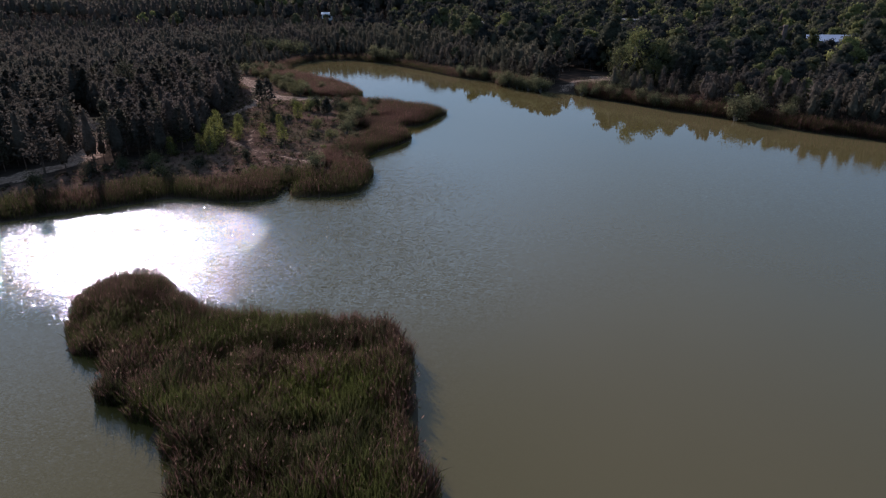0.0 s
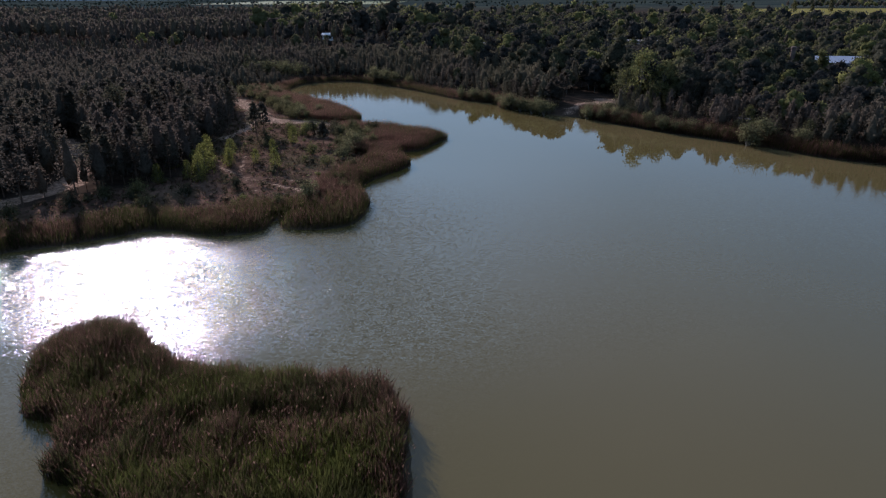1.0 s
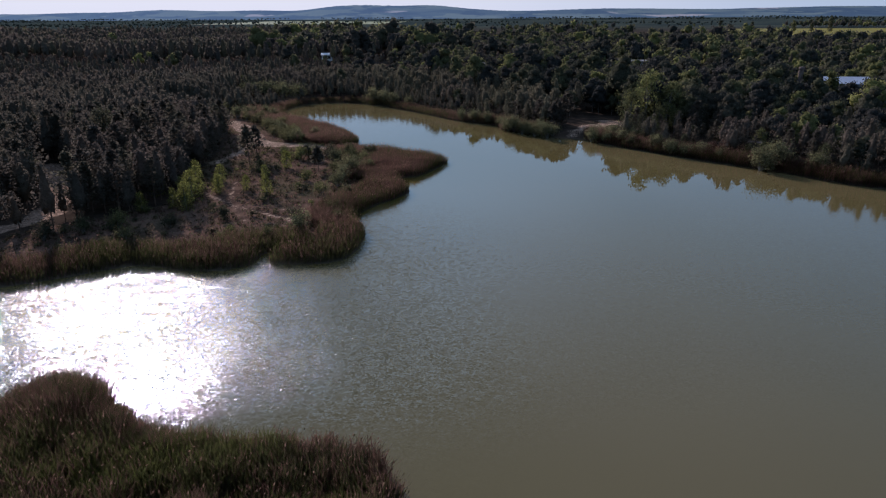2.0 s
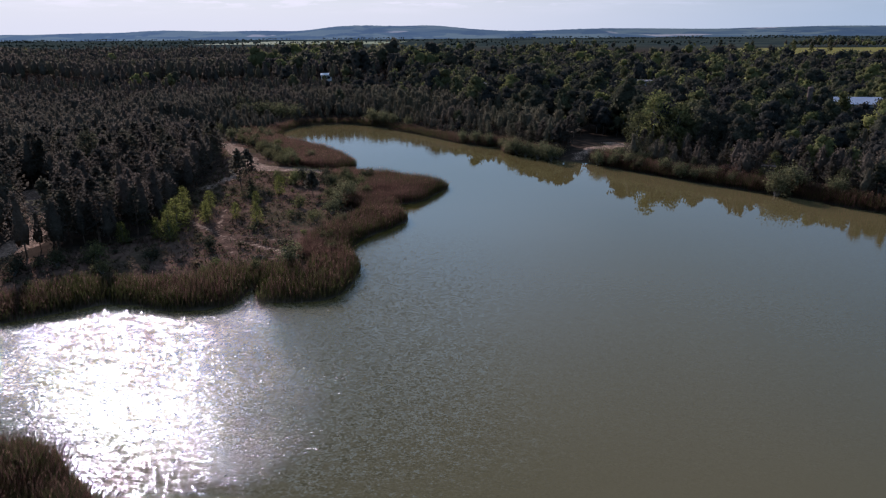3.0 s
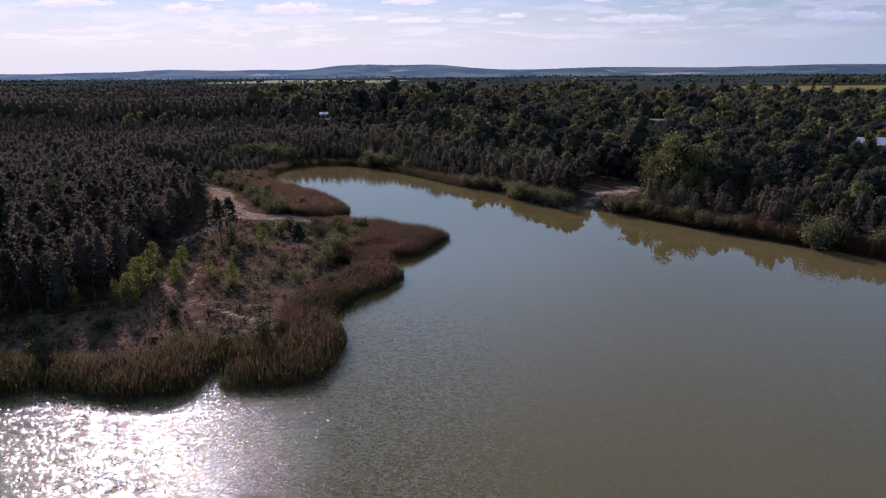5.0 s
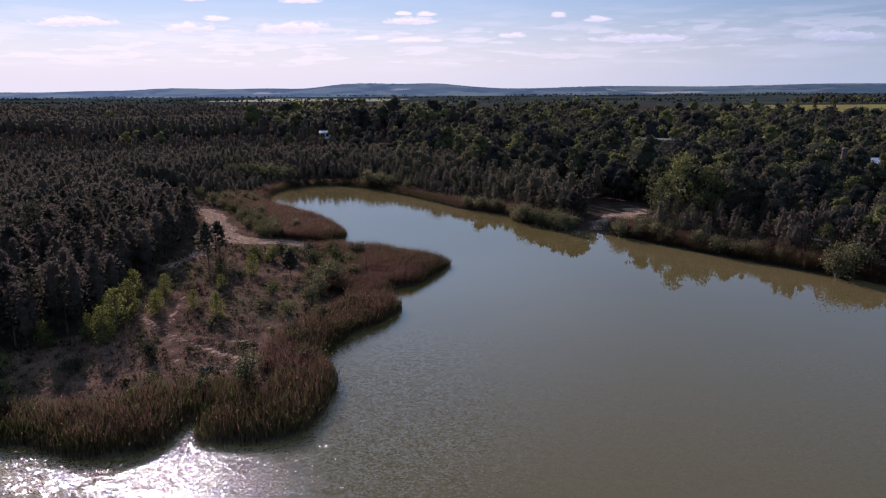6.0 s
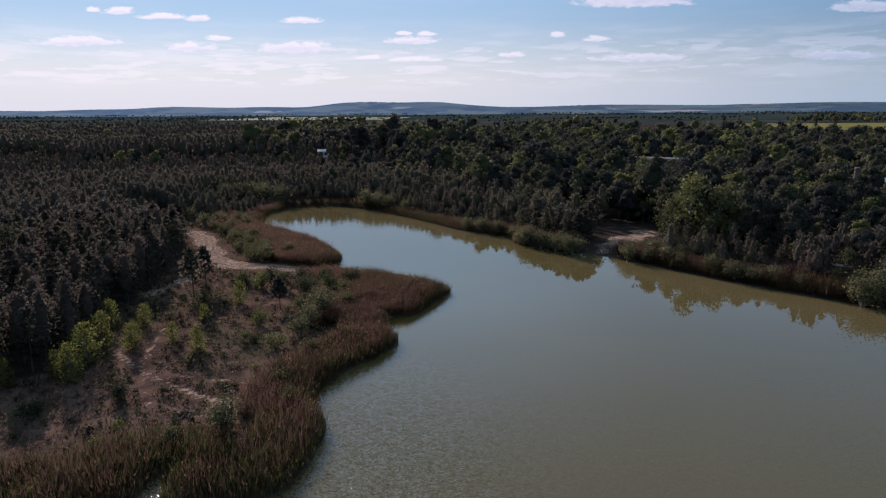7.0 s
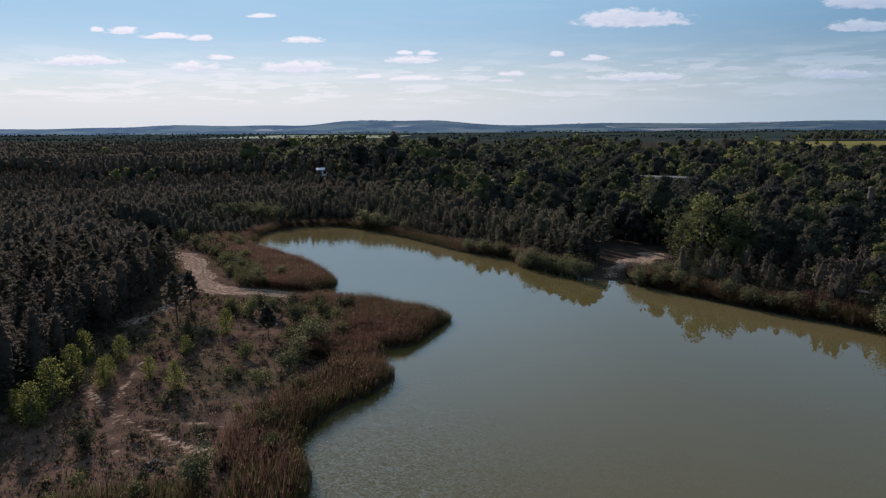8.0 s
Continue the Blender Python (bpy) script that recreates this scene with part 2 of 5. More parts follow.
def water_material():
    """Silty pond water: olive body colour under a rippled surface."""
    m, nt, bsdf = material("pond_water", 0.05, 0.5)
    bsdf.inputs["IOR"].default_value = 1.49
    pos = position(nt)
    silt = noise_tex(nt, pos, 0.012, 3)
    col = mix_rgb(nt, remap(nt, silt, 0.35, 0.65), (0.078, 0.060, 0.014), (0.089, 0.069, 0.018))
    at = nt.nodes.new("ShaderNodeAttribute")
    at.attribute_name = "shallow"
    col = mix_rgb(nt, at.outputs["Fac"], col, (0.122, 0.093, 0.040))
    nt.links.new(col, bsdf.inputs["Base Color"])
    sep = nt.nodes.new("ShaderNodeSeparateXYZ")
    nt.links.new(pos, sep.inputs[0])
    turn = nt.nodes.new("ShaderNodeMapping")
    turn.inputs["Rotation"].default_value = (0, 0, radians(12))
    turn.inputs["Scale"].default_value = (0.85, 1.3, 1.0)
    nt.links.new(pos, turn.inputs["Vector"])
    # wind ruffles the open middle; the lee of the island and the head of the pond lie calm
    open_water = math_node(nt, "MULTIPLY", remap(nt, sep.outputs[1], 74.0, 118.0, 1.0, 0.05), remap(nt, sep.outputs[1], 38.0, 54.0, 0.12, 1.0))
    gust = remap(nt, noise_tex(nt, pos, 0.03, 2), 0.3, 0.7, 0.7, 1.2)
    # the western half lies in the wind
    open_water = math_node(nt, "MULTIPLY", open_water, remap(nt, sep.outputs[0], -14.0, 12.0, 1.0, 0.12))
    cat_paw = remap(nt, noise_tex(nt, pos, 0.9, 2), 0.28, 0.72, 0.7, 1.6)
    ruffle = math_node(nt, "MULTIPLY", math_node(nt, "MULTIPLY", open_water, gust), cat_paw)
    nt.links.new(math_node(nt, "ADD", math_node(nt, "MULTIPLY", open_water, RUFFLE), 0.02), bsdf.inputs["Roughness"])
    # wavelets tilt the surface a few degrees this way and that
    tilt = None
    for scale, steep in ((2.2, 0.40), (5.6, 0.96), (11.0, 0.64)):
        tex = node(nt, "ShaderNodeTexNoise", Scale=scale, Detail=1.0, Roughness=0.5)
        nt.links.new(turn.outputs[0], tex.inputs["Vector"])
        half = nt.nodes.new("ShaderNodeVectorMath")
        half.operation = "SUBTRACT"
        nt.links.new(tex.outputs["Color"], half.inputs[0])
        half.inputs[1].default_value = (0.5, 0.5, 0.5)
        s = stretched(nt, half.outputs[0], (steep, steep * 1.1, 0.0))
        if tilt is None:
            tilt = s
        else:
            both = nt.nodes.new("ShaderNodeVectorMath")
            nt.links.new(tilt, both.inputs[0])
            nt.links.new(s, both.inputs[1])
            tilt = both.outputs[0]
    scaled = nt.nodes.new("ShaderNodeVectorMath")
    scaled.operation = "SCALE"
    nt.links.new(tilt, scaled.inputs[0])
    nt.links.new(ruffle, scaled.inputs["Scale"])
    upright = nt.nodes.new("ShaderNodeVectorMath")
    nt.links.new(scaled.outputs[0], upright.inputs[0])
    upright.inputs[1].default_value = (0, 0, 1)
    unit = nt.nodes.new("ShaderNodeVectorMath")
    unit.operation = "NORMALIZE"
    nt.links.new(upright.outputs[0], unit.inputs[0])
    nt.links.new(unit.outputs[0], bsdf.inputs["Normal"])
    return m


NEEDLES = foliage("pine_needles", (0.074, 0.065, 0.051), (0.103, 0.094, 0.060), (0.090, 0.073, 0.056), "object", 0.5, 0.05, 0.14, 0.3, 1.4)
NEEDLES_FAR = foliage("pine_needles_in_mass", (0.084, 0.072, 0.057), (0.117, 0.107, 0.065), (0.115, 0.087, 0.069), "tint", 0.5, 0.022, 0.14, 0.22, 1.8)
LEAVES = foliage("broad_leaves", (0.048, 0.050, 0.030), (0.165, 0.166, 0.056), (0.054, 0.048, 0.036), "object", 0.42, 0.06, 0.28)
LEAVES_FAR = foliage("broad_leaves_in_mass", (0.046, 0.046, 0.040), (0.176, 0.176, 0.060), (0.064, 0.055, 0.047), "tint", 0.5, 0.03, 0.2, 0.35)
# leaves of the far tree lines, a little haze painted into the green
HAZY_LINE_LEAVES = foliage("hazy_leaves_on_the_plain", (0.044, 0.052, 0.042), (0.080, 0.092, 0.058), (0.050, 0.058, 0.050), "tint", 0.4, 0.01, 0.15, 0.1)
BIRCH_LEAVES = foliage("birch_leaves", (0.130, 0.134, 0.036), (0.185, 0.190, 0.050), (0.145, 0.140, 0.042), "object", 0.55)
WILLOW_LEAVES = foliage("willow_leaves", (0.120, 0.118, 0.058), (0.165, 0.158, 0.076), (0.125, 0.110, 0.054), "object", 0.5)
SCRUB = foliage("heath_scrub", (0.080, 0.056, 0.038), (0.115, 0.092, 0.052), (0.082, 0.082, 0.036), "tint", 0.35, 0.12)
REED_GREEN = foliage("green_reed", (0.048, 0.046, 0.026), (0.150, 0.172, 0.036), (0.086, 0.088, 0.032), "tint", 0.45, 0.10, 0.2)
REED_DRY = foliage("dry_reed", (0.134, 0.076, 0.056), (0.200, 0.118, 0.084), (0.118, 0.076, 0.054), "tint", 0.48, 0.10, 0.14)
PLUME = foliage("reed_plume", (0.160, 0.098, 0.068), (0.250, 0.160, 0.110), (0.19, 0.120, 0.08), "tint", 0.45, 0.2, 0.25)
BARK = plain("pine_bark", (0.080, 0.052, 0.036), (0.14, 0.085, 0.055), 2.0, 0.9, 0.2, relief=0.03)
GREY_BARK = plain("grey_bark", (0.09, 0.08, 0.065), (0.17, 0.15, 0.125), 2.0, 0.9, 0.2, relief=0.03)
GROUND = ground_material()
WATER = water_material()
CONCRETE = plain("weathered_concrete", (0.30, 0.29, 0.28), (0.42, 0.40, 0.38), 0.5, 0.85)
ROOF_FELT = plain("grey_roof_felt", (0.12, 0.115, 0.115), (0.17, 0.165, 0.16), 0.4, 0.8)
METAL_ROOF = plain("pale_metal_roof", (0.30, 0.33, 0.38), (0.36, 0.39, 0.45), 0.3, 0.5, 0.3, 0.2)
BRICKWORK = plain("old_brickwork", (0.13, 0.09, 0.075), (0.20, 0.145, 0.115), 0.8, 0.9)
DARK_GLASS = plain("dark_window_glass", (0.02, 0.025, 0.03), (0.03, 0.035, 0.04), 0.5, 0.12, 0.5, relief=0.001)
CHARRED = plain("charred_wood", (0.015, 0.013, 0.012), (0.05, 0.042, 0.036), 6.0, 0.9)
STONE = plain("sooty_stone", (0.05, 0.045, 0.04), (0.13, 0.115, 0.10), 5.0, 0.9)
RAPE = plain("yellow_rape_field", (0.19, 0.155, 0.025), (0.145, 0.125, 0.03), 0.02, 0.9)
PALE_FIELD = plain("pale_green_field", (0.11, 0.14, 0.06), (0.17, 0.18, 0.08), 0.01, 0.9)
WHITE_WALL = plain("white_render", (0.74, 0.73, 0.70), (0.82, 0.81, 0.79), 0.4, 0.8)


# ---- mesh helpers ----
def mesh_from(name, verts, faces, mat=None, tint=None, ways=None):
    """One mesh from arrays: faces all with the same number of corners."""
    verts, faces = np.asarray(verts, np.float32), np.asarray(faces, np.int32)
    me = bpy.data.meshes.new(name)
    n, k = faces.shape
    me.vertices.add(len(verts))
    me.vertices.foreach_set("co", verts.ravel())
    me.loops.add(n * k)
    me.loops.foreach_set("vertex_index", faces.ravel())
    me.polygons.add(n)
    me.polygons.foreach_set("loop_start", np.arange(0, n * k, k, dtype=np.int32))
    if tint is not None:
        me.attributes.new("tint", "FLOAT", "POINT").data.foreach_set("value", np.asarray(tint, np.float32))
    if ways is not None:
        me.attributes.new("outward", "FLOAT_VECTOR", "POINT").data.foreach_set("vector", np.asarray(ways, np.float32).ravel())
    me.update(calc_edges=True)
    me.validate()
    if mat:
        me.materials.append(mat)
    return me


def part(name, mesh, mat, parent, label=""):
    """Links a bmesh or a mesh as one object under a thing or a part."""
    if isinstance(mesh, bmesh.types.BMesh):
        bm, mesh = mesh, bpy.data.meshes.new(name)
        bm.to_mesh(mesh)
        bm.free()
        mesh.materials.append(mat)
    ob = new(name, mesh)
    ob.parent = parent
    return tagged(ob, label)


def outward(v):
    """For each point of a crown, the way out from its heart, a little upwards."""
    o = v - v.mean(axis=0) * np.array((1, 1, 0.85))
    o /= v.std(axis=0) + 1e-6
    o /= np.linalg.norm(o, axis=1)[:, None] + 1e-9
    return o + np.array((0, 0, 0.4))


def tube(points, radii, sides=5):
    """A tapered limb along points."""
    pts, verts, faces = [Vector(p) for p in points], [], []
    for i, (p, r) in enumerate(zip(pts, radii)):
        d = (pts[min(i + 1, len(pts) - 1)] - pts[max(i - 1, 0)]).normalized()
        a = d.orthogonal().normalized()
        b = d.cross(a)
        verts += [p + (a * math.cos(t) + b * math.sin(t)) * r for t in (2 * math.pi * j / sides for j in range(sides))]
        if i:
            o = (i - 1) * sides
            faces += [(o + j, o + (j + 1) % sides, o + sides + (j + 1) % sides, o + sides + j) for j in range(sides)]
    return [tuple(v) for v in verts], faces


def join(pieces):
    verts, faces, o = [], [], 0
    for v, f in pieces:
        verts.append(np.asarray(v, float))
        faces.append(np.asarray(f, int) + o)
        o += len(v)
    return np.concatenate(verts), np.concatenate(faces)


def sprays(rng, centres, ways, size, loose=0.5, long=1.0, face=None):
    """Bent four-cornered sprays of leaves at the centres: each lies along its way, or, with face, lies across that direction."""
    n = len(centres)
    if face is None:
        w = ways + rng.normal(0, loose, (n, 3))
        w /= np.linalg.norm(w, axis=1)[:, None] + 1e-9
        side = np.cross(w, rng.normal(0, 1, (n, 3)))
    else:
        f = face / (np.linalg.norm(face, axis=1)[:, None] + 1e-9) + rng.normal(0, loose, (n, 3))
        w = np.cross(f, rng.normal(0, 1, (n, 3)))
        w /= np.linalg.norm(w, axis=1)[:, None] + 1e-9
        side = np.cross(f, w)
    side /= np.linalg.norm(side, axis=1)[:, None] + 1e-9
    s = (size * rng.uniform(0.6, 1.3, n))[:, None]
    up = np.cross(side, w) * s * rng.uniform(-0.25, 0.25, n)[:, None]
    v = np.stack([centres - w * s * 0.5 * long, centres - side * s * 0.5 + up, centres + w * s * 0.6 * long, centres + side * s * 0.5 + up], 1)
    v += rng.normal(0, 0.12, v.shape) * s[:, None]
    return v.reshape(-1, 3), np.arange(4 * n).reshape(n, 4)


def pine(seed, h, whorls, per_limb, size, bare=0.25):
    """A Scots pine: tapered trunk, whorls of limbs, sprays of needles along them."""
    rng = np.random.default_rng(seed)
    lean = rng.normal(0, 0.02, 2) * h
    stem = [(lean[0] * t, lean[1] * t, h * t) for t in (0, 0.35, 0.7, 0.97)]
    wood = [tube(stem, [0.016 * h, 0.013 * h, 0.008 * h, 0.002 * h], 6)]
    cs, ws = [], []
    spread = h * rng.uniform(0.26, 0.34)
    for i in range(whorls):
        t = bare + (0.98 - bare) * (i + rng.uniform(-0.3, 0.3)) / whorls
        t = min(max(t, bare * 0.8), 0.98)
        k = (t - bare) / (1 - bare)
        reach = spread * (1.0 - max(k, 0)) ** 0.75 * rng.uniform(0.75, 1.2) * min(1, 0.7 + 1.6 * max(k, 0)) + 0.10
        a0 = rng.uniform(0, 6.28)
        for j in range(5):
            if rng.random() < 0.12:
                continue
            a = a0 + j * 1.2566 + rng.normal(0, 0.25)
            ln = reach * rng.uniform(0.65, 1.15)
            rise = rng.uniform(-0.08, 0.35)
            way = np.array((math.cos(a), math.sin(a), rise))
            base = np.array((lean[0] * t, lean[1] * t, h * t))
            if j % 2 == 0:
                wood.append(tube([base, base + way * ln * 0.8], [0.004 * h, 0.001 * h], 3))
            for q in range(per_limb):
                s = ln * (0.25 + 0.8 * (q + rng.random()) / per_limb)
                cs.append(base + way * s + rng.normal(0, 0.09 * ln + 0.04, 3))
                ws.append(way)
    for q in range(max(2, per_limb)):
        cs.append(np.array((lean[0], lean[1], h * (0.93 + 0.08 * rng.random()))))
        ws.append(np.array((0, 0, 1.0)))
    return join(wood), sprays(rng, np.array(cs), np.array(ws) * 0.9 + np.array((0, 0, 0.22)), size, 0.34, 1.5)


def broadleaf(seed, h, n, size, wide=0.36, low=0.22, lobes=9):
    """A leafy tree: forked trunk, limbs to each lobe, a crown of many small sprays with gaps."""
    rng = np.random.default_rng(seed)
    wood = [tube([(0, 0, 0), (rng.normal(0, 0.02) * h, rng.normal(0, 0.02) * h, h * 0.4), (rng.normal(0, 0.03) * h, rng.normal(0, 0.03) * h, h * 0.8)],
                 [0.018 * h, 0.013 * h, 0.004 * h], 6)]
    cs, ws = [], []
    for i in range(lobes):
        k = (i + 0.5) / lobes
        z = h * (low + (0.92 - low) * k)
        a = i * 2.4 + rng.normal(0, 0.4)
        out = wide * h * 0.62 * math.sin(math.pi * min(0.9, 0.22 + k * 0.75)) * rng.uniform(0.5, 1.15)
        c = np.array((math.cos(a) * out, math.sin(a) * out, z))
        r = h * wide * rng.uniform(0.36, 0.58) * (1.0 - 0.35 * k)
        wood.append(tube([(0, 0, max(z - 0.22 * h, 0.12 * h)), tuple(c)], [0.006 * h, 0.002 * h], 4))
        m = max(3, int(n / lobes * rng.uniform(0.7, 1.3)))
        d = rng.normal(0, 1, (m, 3))
        d /= np.linalg.norm(d, axis=1)[:, None]
        rr = r * rng.uniform(0.25, 1.3, m) ** 0.7
        cs.append(c + d * rr[:, None] * np.array((1, 1, 0.9)))
        ws.append(d)
    return join(wood), sprays(rng, np.concatenate(cs), None, size, 0.85, 1.0, np.concatenate(ws) + np.array((0, 0, 0.15)))


def ball(rng, c, r, rough=0.2):
    """A lumpy twelve-cornered heart of a bough."""
    v = np.array([p for s in (-1, 1) for t in (-1.618, 1.618) for p in ((0, s, t), (s, t, 0), (t, 0, s))], float) / 1.902
    f = []
    for i, j, k in itertools.combinations(range(12), 3):
        if max(np.linalg.norm(v[i] - v[j]), np.linalg.norm(v[j] - v[k]), np.linalg.norm(v[i] - v[k])) < 1.2:
            f.append((i, j, k) if np.dot(np.cross(v[j] - v[i], v[k] - v[i]), v[i]) > 0 else (i, k, j))
    return np.asarray(c) + v * np.asarray(r) * rng.uniform(1 - rough, 1 + rough, (12, 1)), f


def darts(rng, centres, face, size, loose=0.8):
    """Three-cornered sprays lying across the way they face."""
    v, _ = sprays(rng, centres, None, size, loose, 1.0, face)
    v = v.reshape(-1, 4, 3)[:, 1:]
    return v.reshape(-1, 3), np.arange(3 * len(v)).reshape(-1, 3)


def round_tree(seed, h, lobes, n, size, wide=0.36, low=0.25):
    """A broad crown in a wood: overlapping leafy boughs round a short stem."""
    rng = np.random.default_rng(seed)
    pieces, cs, ws = [], [], []
    tops = [(np.array((0, 0, h * (0.58 + 0.22 * low))), np.array((wide * 0.66, wide * 0.66, 0.30)) * h)]
    for i in range(lobes):
        k = (i + 0.5) / lobes
        a = i * 2.4 + rng.normal(0, 0.35)
        out = wide * h * 0.66 * math.cos(k * 1.35) * rng.uniform(0.75, 1.2)
        r = h * wide * rng.uniform(0.34, 0.56) * (1 - 0.25 * k)
        tops.append((np.array((math.cos(a) * out, math.sin(a) * out, h * (low + 0.16 + (0.74 - low) * k))), np.array((r, r, r * 0.85))))
    for c, r in tops:
        pieces.append(ball(rng, c, r * 0.84))
        m = max(3, int(n * r[0] / sum(t[1][0] for t in tops)))
        d = rng.normal(0, 1, (m, 3))
        d /= np.linalg.norm(d, axis=1)[:, None]
        d[:, 2] = np.where(d[:, 2] < -0.3, -d[:, 2], d[:, 2])
        cs.append(c + d * r * rng.uniform(0.80, 1.22, (m, 1)))
        ws.append(d)
    pieces.append(darts(rng, np.concatenate(cs), np.concatenate(ws) + np.array((0, 0, 0.2)), size))
    return join([tube([(0, 0, 0), (0, 0, h * 0.6)], [0.018 * h, 0.008 * h], 3)]), join(pieces)


def spire_tree(seed, h, rings, n, size, wide=0.24, bare=0.28, tip=0.7, core=0.8):
    """A pine in a close stand: an uneven tapering mass of needles with ragged tufts."""
    rng = np.random.default_rng(seed)
    verts, faces, sides = [], [], 6
    lean = rng.normal(0, 0.025, 2) * h
    def girth(k):
        return wide * h * np.minimum(1, 0.55 + 2.2 * k) * (1.02 - k) ** tip
    for i in range(rings):
        k = i / (rings - 1)
        z = h * (bare + (0.97 - bare) * k)
        for j in range(sides):
            a = 6.283 * (j + 0.5 * (i % 2)) / sides + rng.normal(0, 0.15)
            r = core * girth(k) * rng.uniform(0.65, 1.3)
            verts.append((lean[0] * k + math.cos(a) * r, lean[1] * k + math.sin(a) * r, z + rng.normal(0, 0.025) * h))
        if i:
            o = (i - 1) * sides
            for j in range(sides):
                p, q = o + j, o + (j + 1) % sides
                faces += [(p, q, q + sides), (p, q + sides, p + sides)]
    k = rng.random(n) ** 0.85
    a = rng.uniform(0, 6.283, n)
    r = girth(k) * rng.uniform(0.7, 1.25, n)
    c = np.stack([lean[0] * k + np.cos(a) * r, lean[1] * k + np.sin(a) * r, h * (bare + (1.0 - bare) * k)], 1)
    way = np.stack([np.cos(a), np.sin(a), 0.35 + 0.8 * k], 1)
    return join([tube([(0, 0, 0), (0, 0, h * 0.7)], [0.016 * h, 0.006 * h], 3)]), join([(verts, faces), darts(rng, c, way, size, 0.7)])


def shrub(seed, r, h, n, size):
    """A bush: a few stems from the ground and a broken dome of sprays."""
    rng = np.random.default_rng(seed)
    wood, cs, ws = [], [], []
    for i in range(7):
        a, o = rng.uniform(0, 6.28), r * rng.uniform(0.1, 0.75)
        top = np.array((math.cos(a) * o, math.sin(a) * o, h * rng.uniform(0.45, 0.8)))
        wood.append(tube([(top[0] * 0.15, top[1] * 0.15, 0), tuple(top)], [0.035 * h, 0.008 * h], 4))
        m = n // 7
        d = rng.normal(0, 1, (m, 3)) * np.array((r * 0.33, r * 0.33, h * 0.22))
        cs.append(top + d)
        ws.append(d + np.array((0, 0, 0.15 * h)))
    cs = np.concatenate(cs)
    cs[:, 2] = np.abs(cs[:, 2] - 0.05) + 0.05
    return join(wood), sprays(rng, cs, None, size, 0.5, 1.0, np.concatenate(ws) / h + np.array((0, 0, 0.1)))


# ---- the plan: shores, tracks, clearings ----
WEST_SHORE = [(-110, 45), (-80, 58), (-58.5, 68.6), (-52, 71.5), (-47, 74), (-42.5, 76.6), (-40, 78.2), (-37, 78), (-32.3, 76.2),
              (-27, 76.5), (-24.4, 78.3), (-23.7, 79.4), (-23.5, 82.5), (-23.2, 79.6), (-22.5, 78.9), (-19.3, 78.3), (-15.5, 78.5), (-12.5, 80.1),
              (-10.8, 84.3), (-10.4, 92.3), (-12.4, 96), (-12.5, 100.5), (-10.5, 105.2), (-7.0, 110.4), (-4.9, 114.6), (-6.6, 119.9),
              (-7.5, 124.6), (-4.6, 125.2), (-2.3, 128.6), (-0.4, 132.6), (2.0, 139.8)]
NORTH_SHORE = [(-0.4, 142.2), (-6, 146.2), (-12, 149.6), (-18, 151.8), (-22.5, 154.5), (-22, 157.5), (-20.2, 160.3), (-20.3, 165), (-23.7, 171.5),
               (-29, 180.5), (-36, 189), (-43, 196.5), (-48, 203), (-49.5, 212), (-50.5, 222), (-46, 233), (-36, 236.5), (-24.3, 230),
               (-13.4, 217.6), (-5, 206.8), (4.1, 194.2)]
EAST_SHORE = [(15.2, 184.6), (15.6, 178.7), (24.9, 170), (30.5, 164.8), (34.7, 163.2), (39.2, 156.7), (44.1, 150.8), (48.7, 145.5),
              (54.6, 139), (60.3, 133.3), (66, 128), (73.4, 118.5), (84.6, 109.3), (110, 85), (140, 30), (120, -60), (40, -120),
              (-60, -120), (-130, -60), (-140, 10)]
ISLAND = [(-36.4, 43.5), (-33.2, 37.2), (-29.2, 34.3), (-26.8, 29.5), (-21.4, 25.8), (-18.6, 21.4), (-16, 14), (-9, 11), (-2, 14), (0, 20),
          (-1.5, 24), (-2, 30.5), (-2.6, 37), (-5, 41), (-11, 42.4), (-18, 43), (-23, 44.4), (-27, 47.5), (-30, 50), (-33.5, 50), (-36.3, 47)]
SAND_TRACK = [(-88, 214), (-75, 200), (-65, 191.3), (-58.4, 186), (-52, 174), (-47.5, 164), (-43, 157.5), (-38, 154.5), (-32, 153.3), (-26, 152.6)]
SAND_SPUR = [(-52, 130), (-47.5, 136), (-45.5, 142), (-45.5, 150), (-47, 160)]
WEST_TRACK = [(-100, 62), (-80, 78), (-68.4, 85.1), (-65.4, 90.6), (-61.8, 94.5), (-62.8, 102), (-66.6, 112), (-72, 120), (-80, 132)]
FOOTPATHS = [[(-42, 112), (-39.4, 108.4), (-33.2, 102.5), (-28.2, 99.1), (-23.8, 96.4), (-17.6, 93.2)],
             [(-38, 118), (-36.1, 109.1), (-33.8, 102.5), (-29.5, 94.8)], [(-33.2, 102.5), (-26, 101.5), (-20, 100)]]
LANDING = [(30.5, 165), (34, 164.4), (37, 168), (42, 173), (49, 181), (52, 187.5), (46, 188.5), (40, 181.5), (33.5, 174.5)]
CLEARING = [(-110, 40), (-90, 66), (-74, 78), (-64, 84), (-58, 92), (-54, 95), (-48.5, 99), (-45, 104), (-46.5, 115), (-48, 124), (-49.5, 138),
            (-51, 152), (-54.5, 166), (-60, 183), (-70, 196), (-86, 212), (-84, 218), (-70, 208), (-60, 212), (-54, 214), (-46, 216), (-20, 180),
            (8, 150), (-2, 70), (-60, 40)]


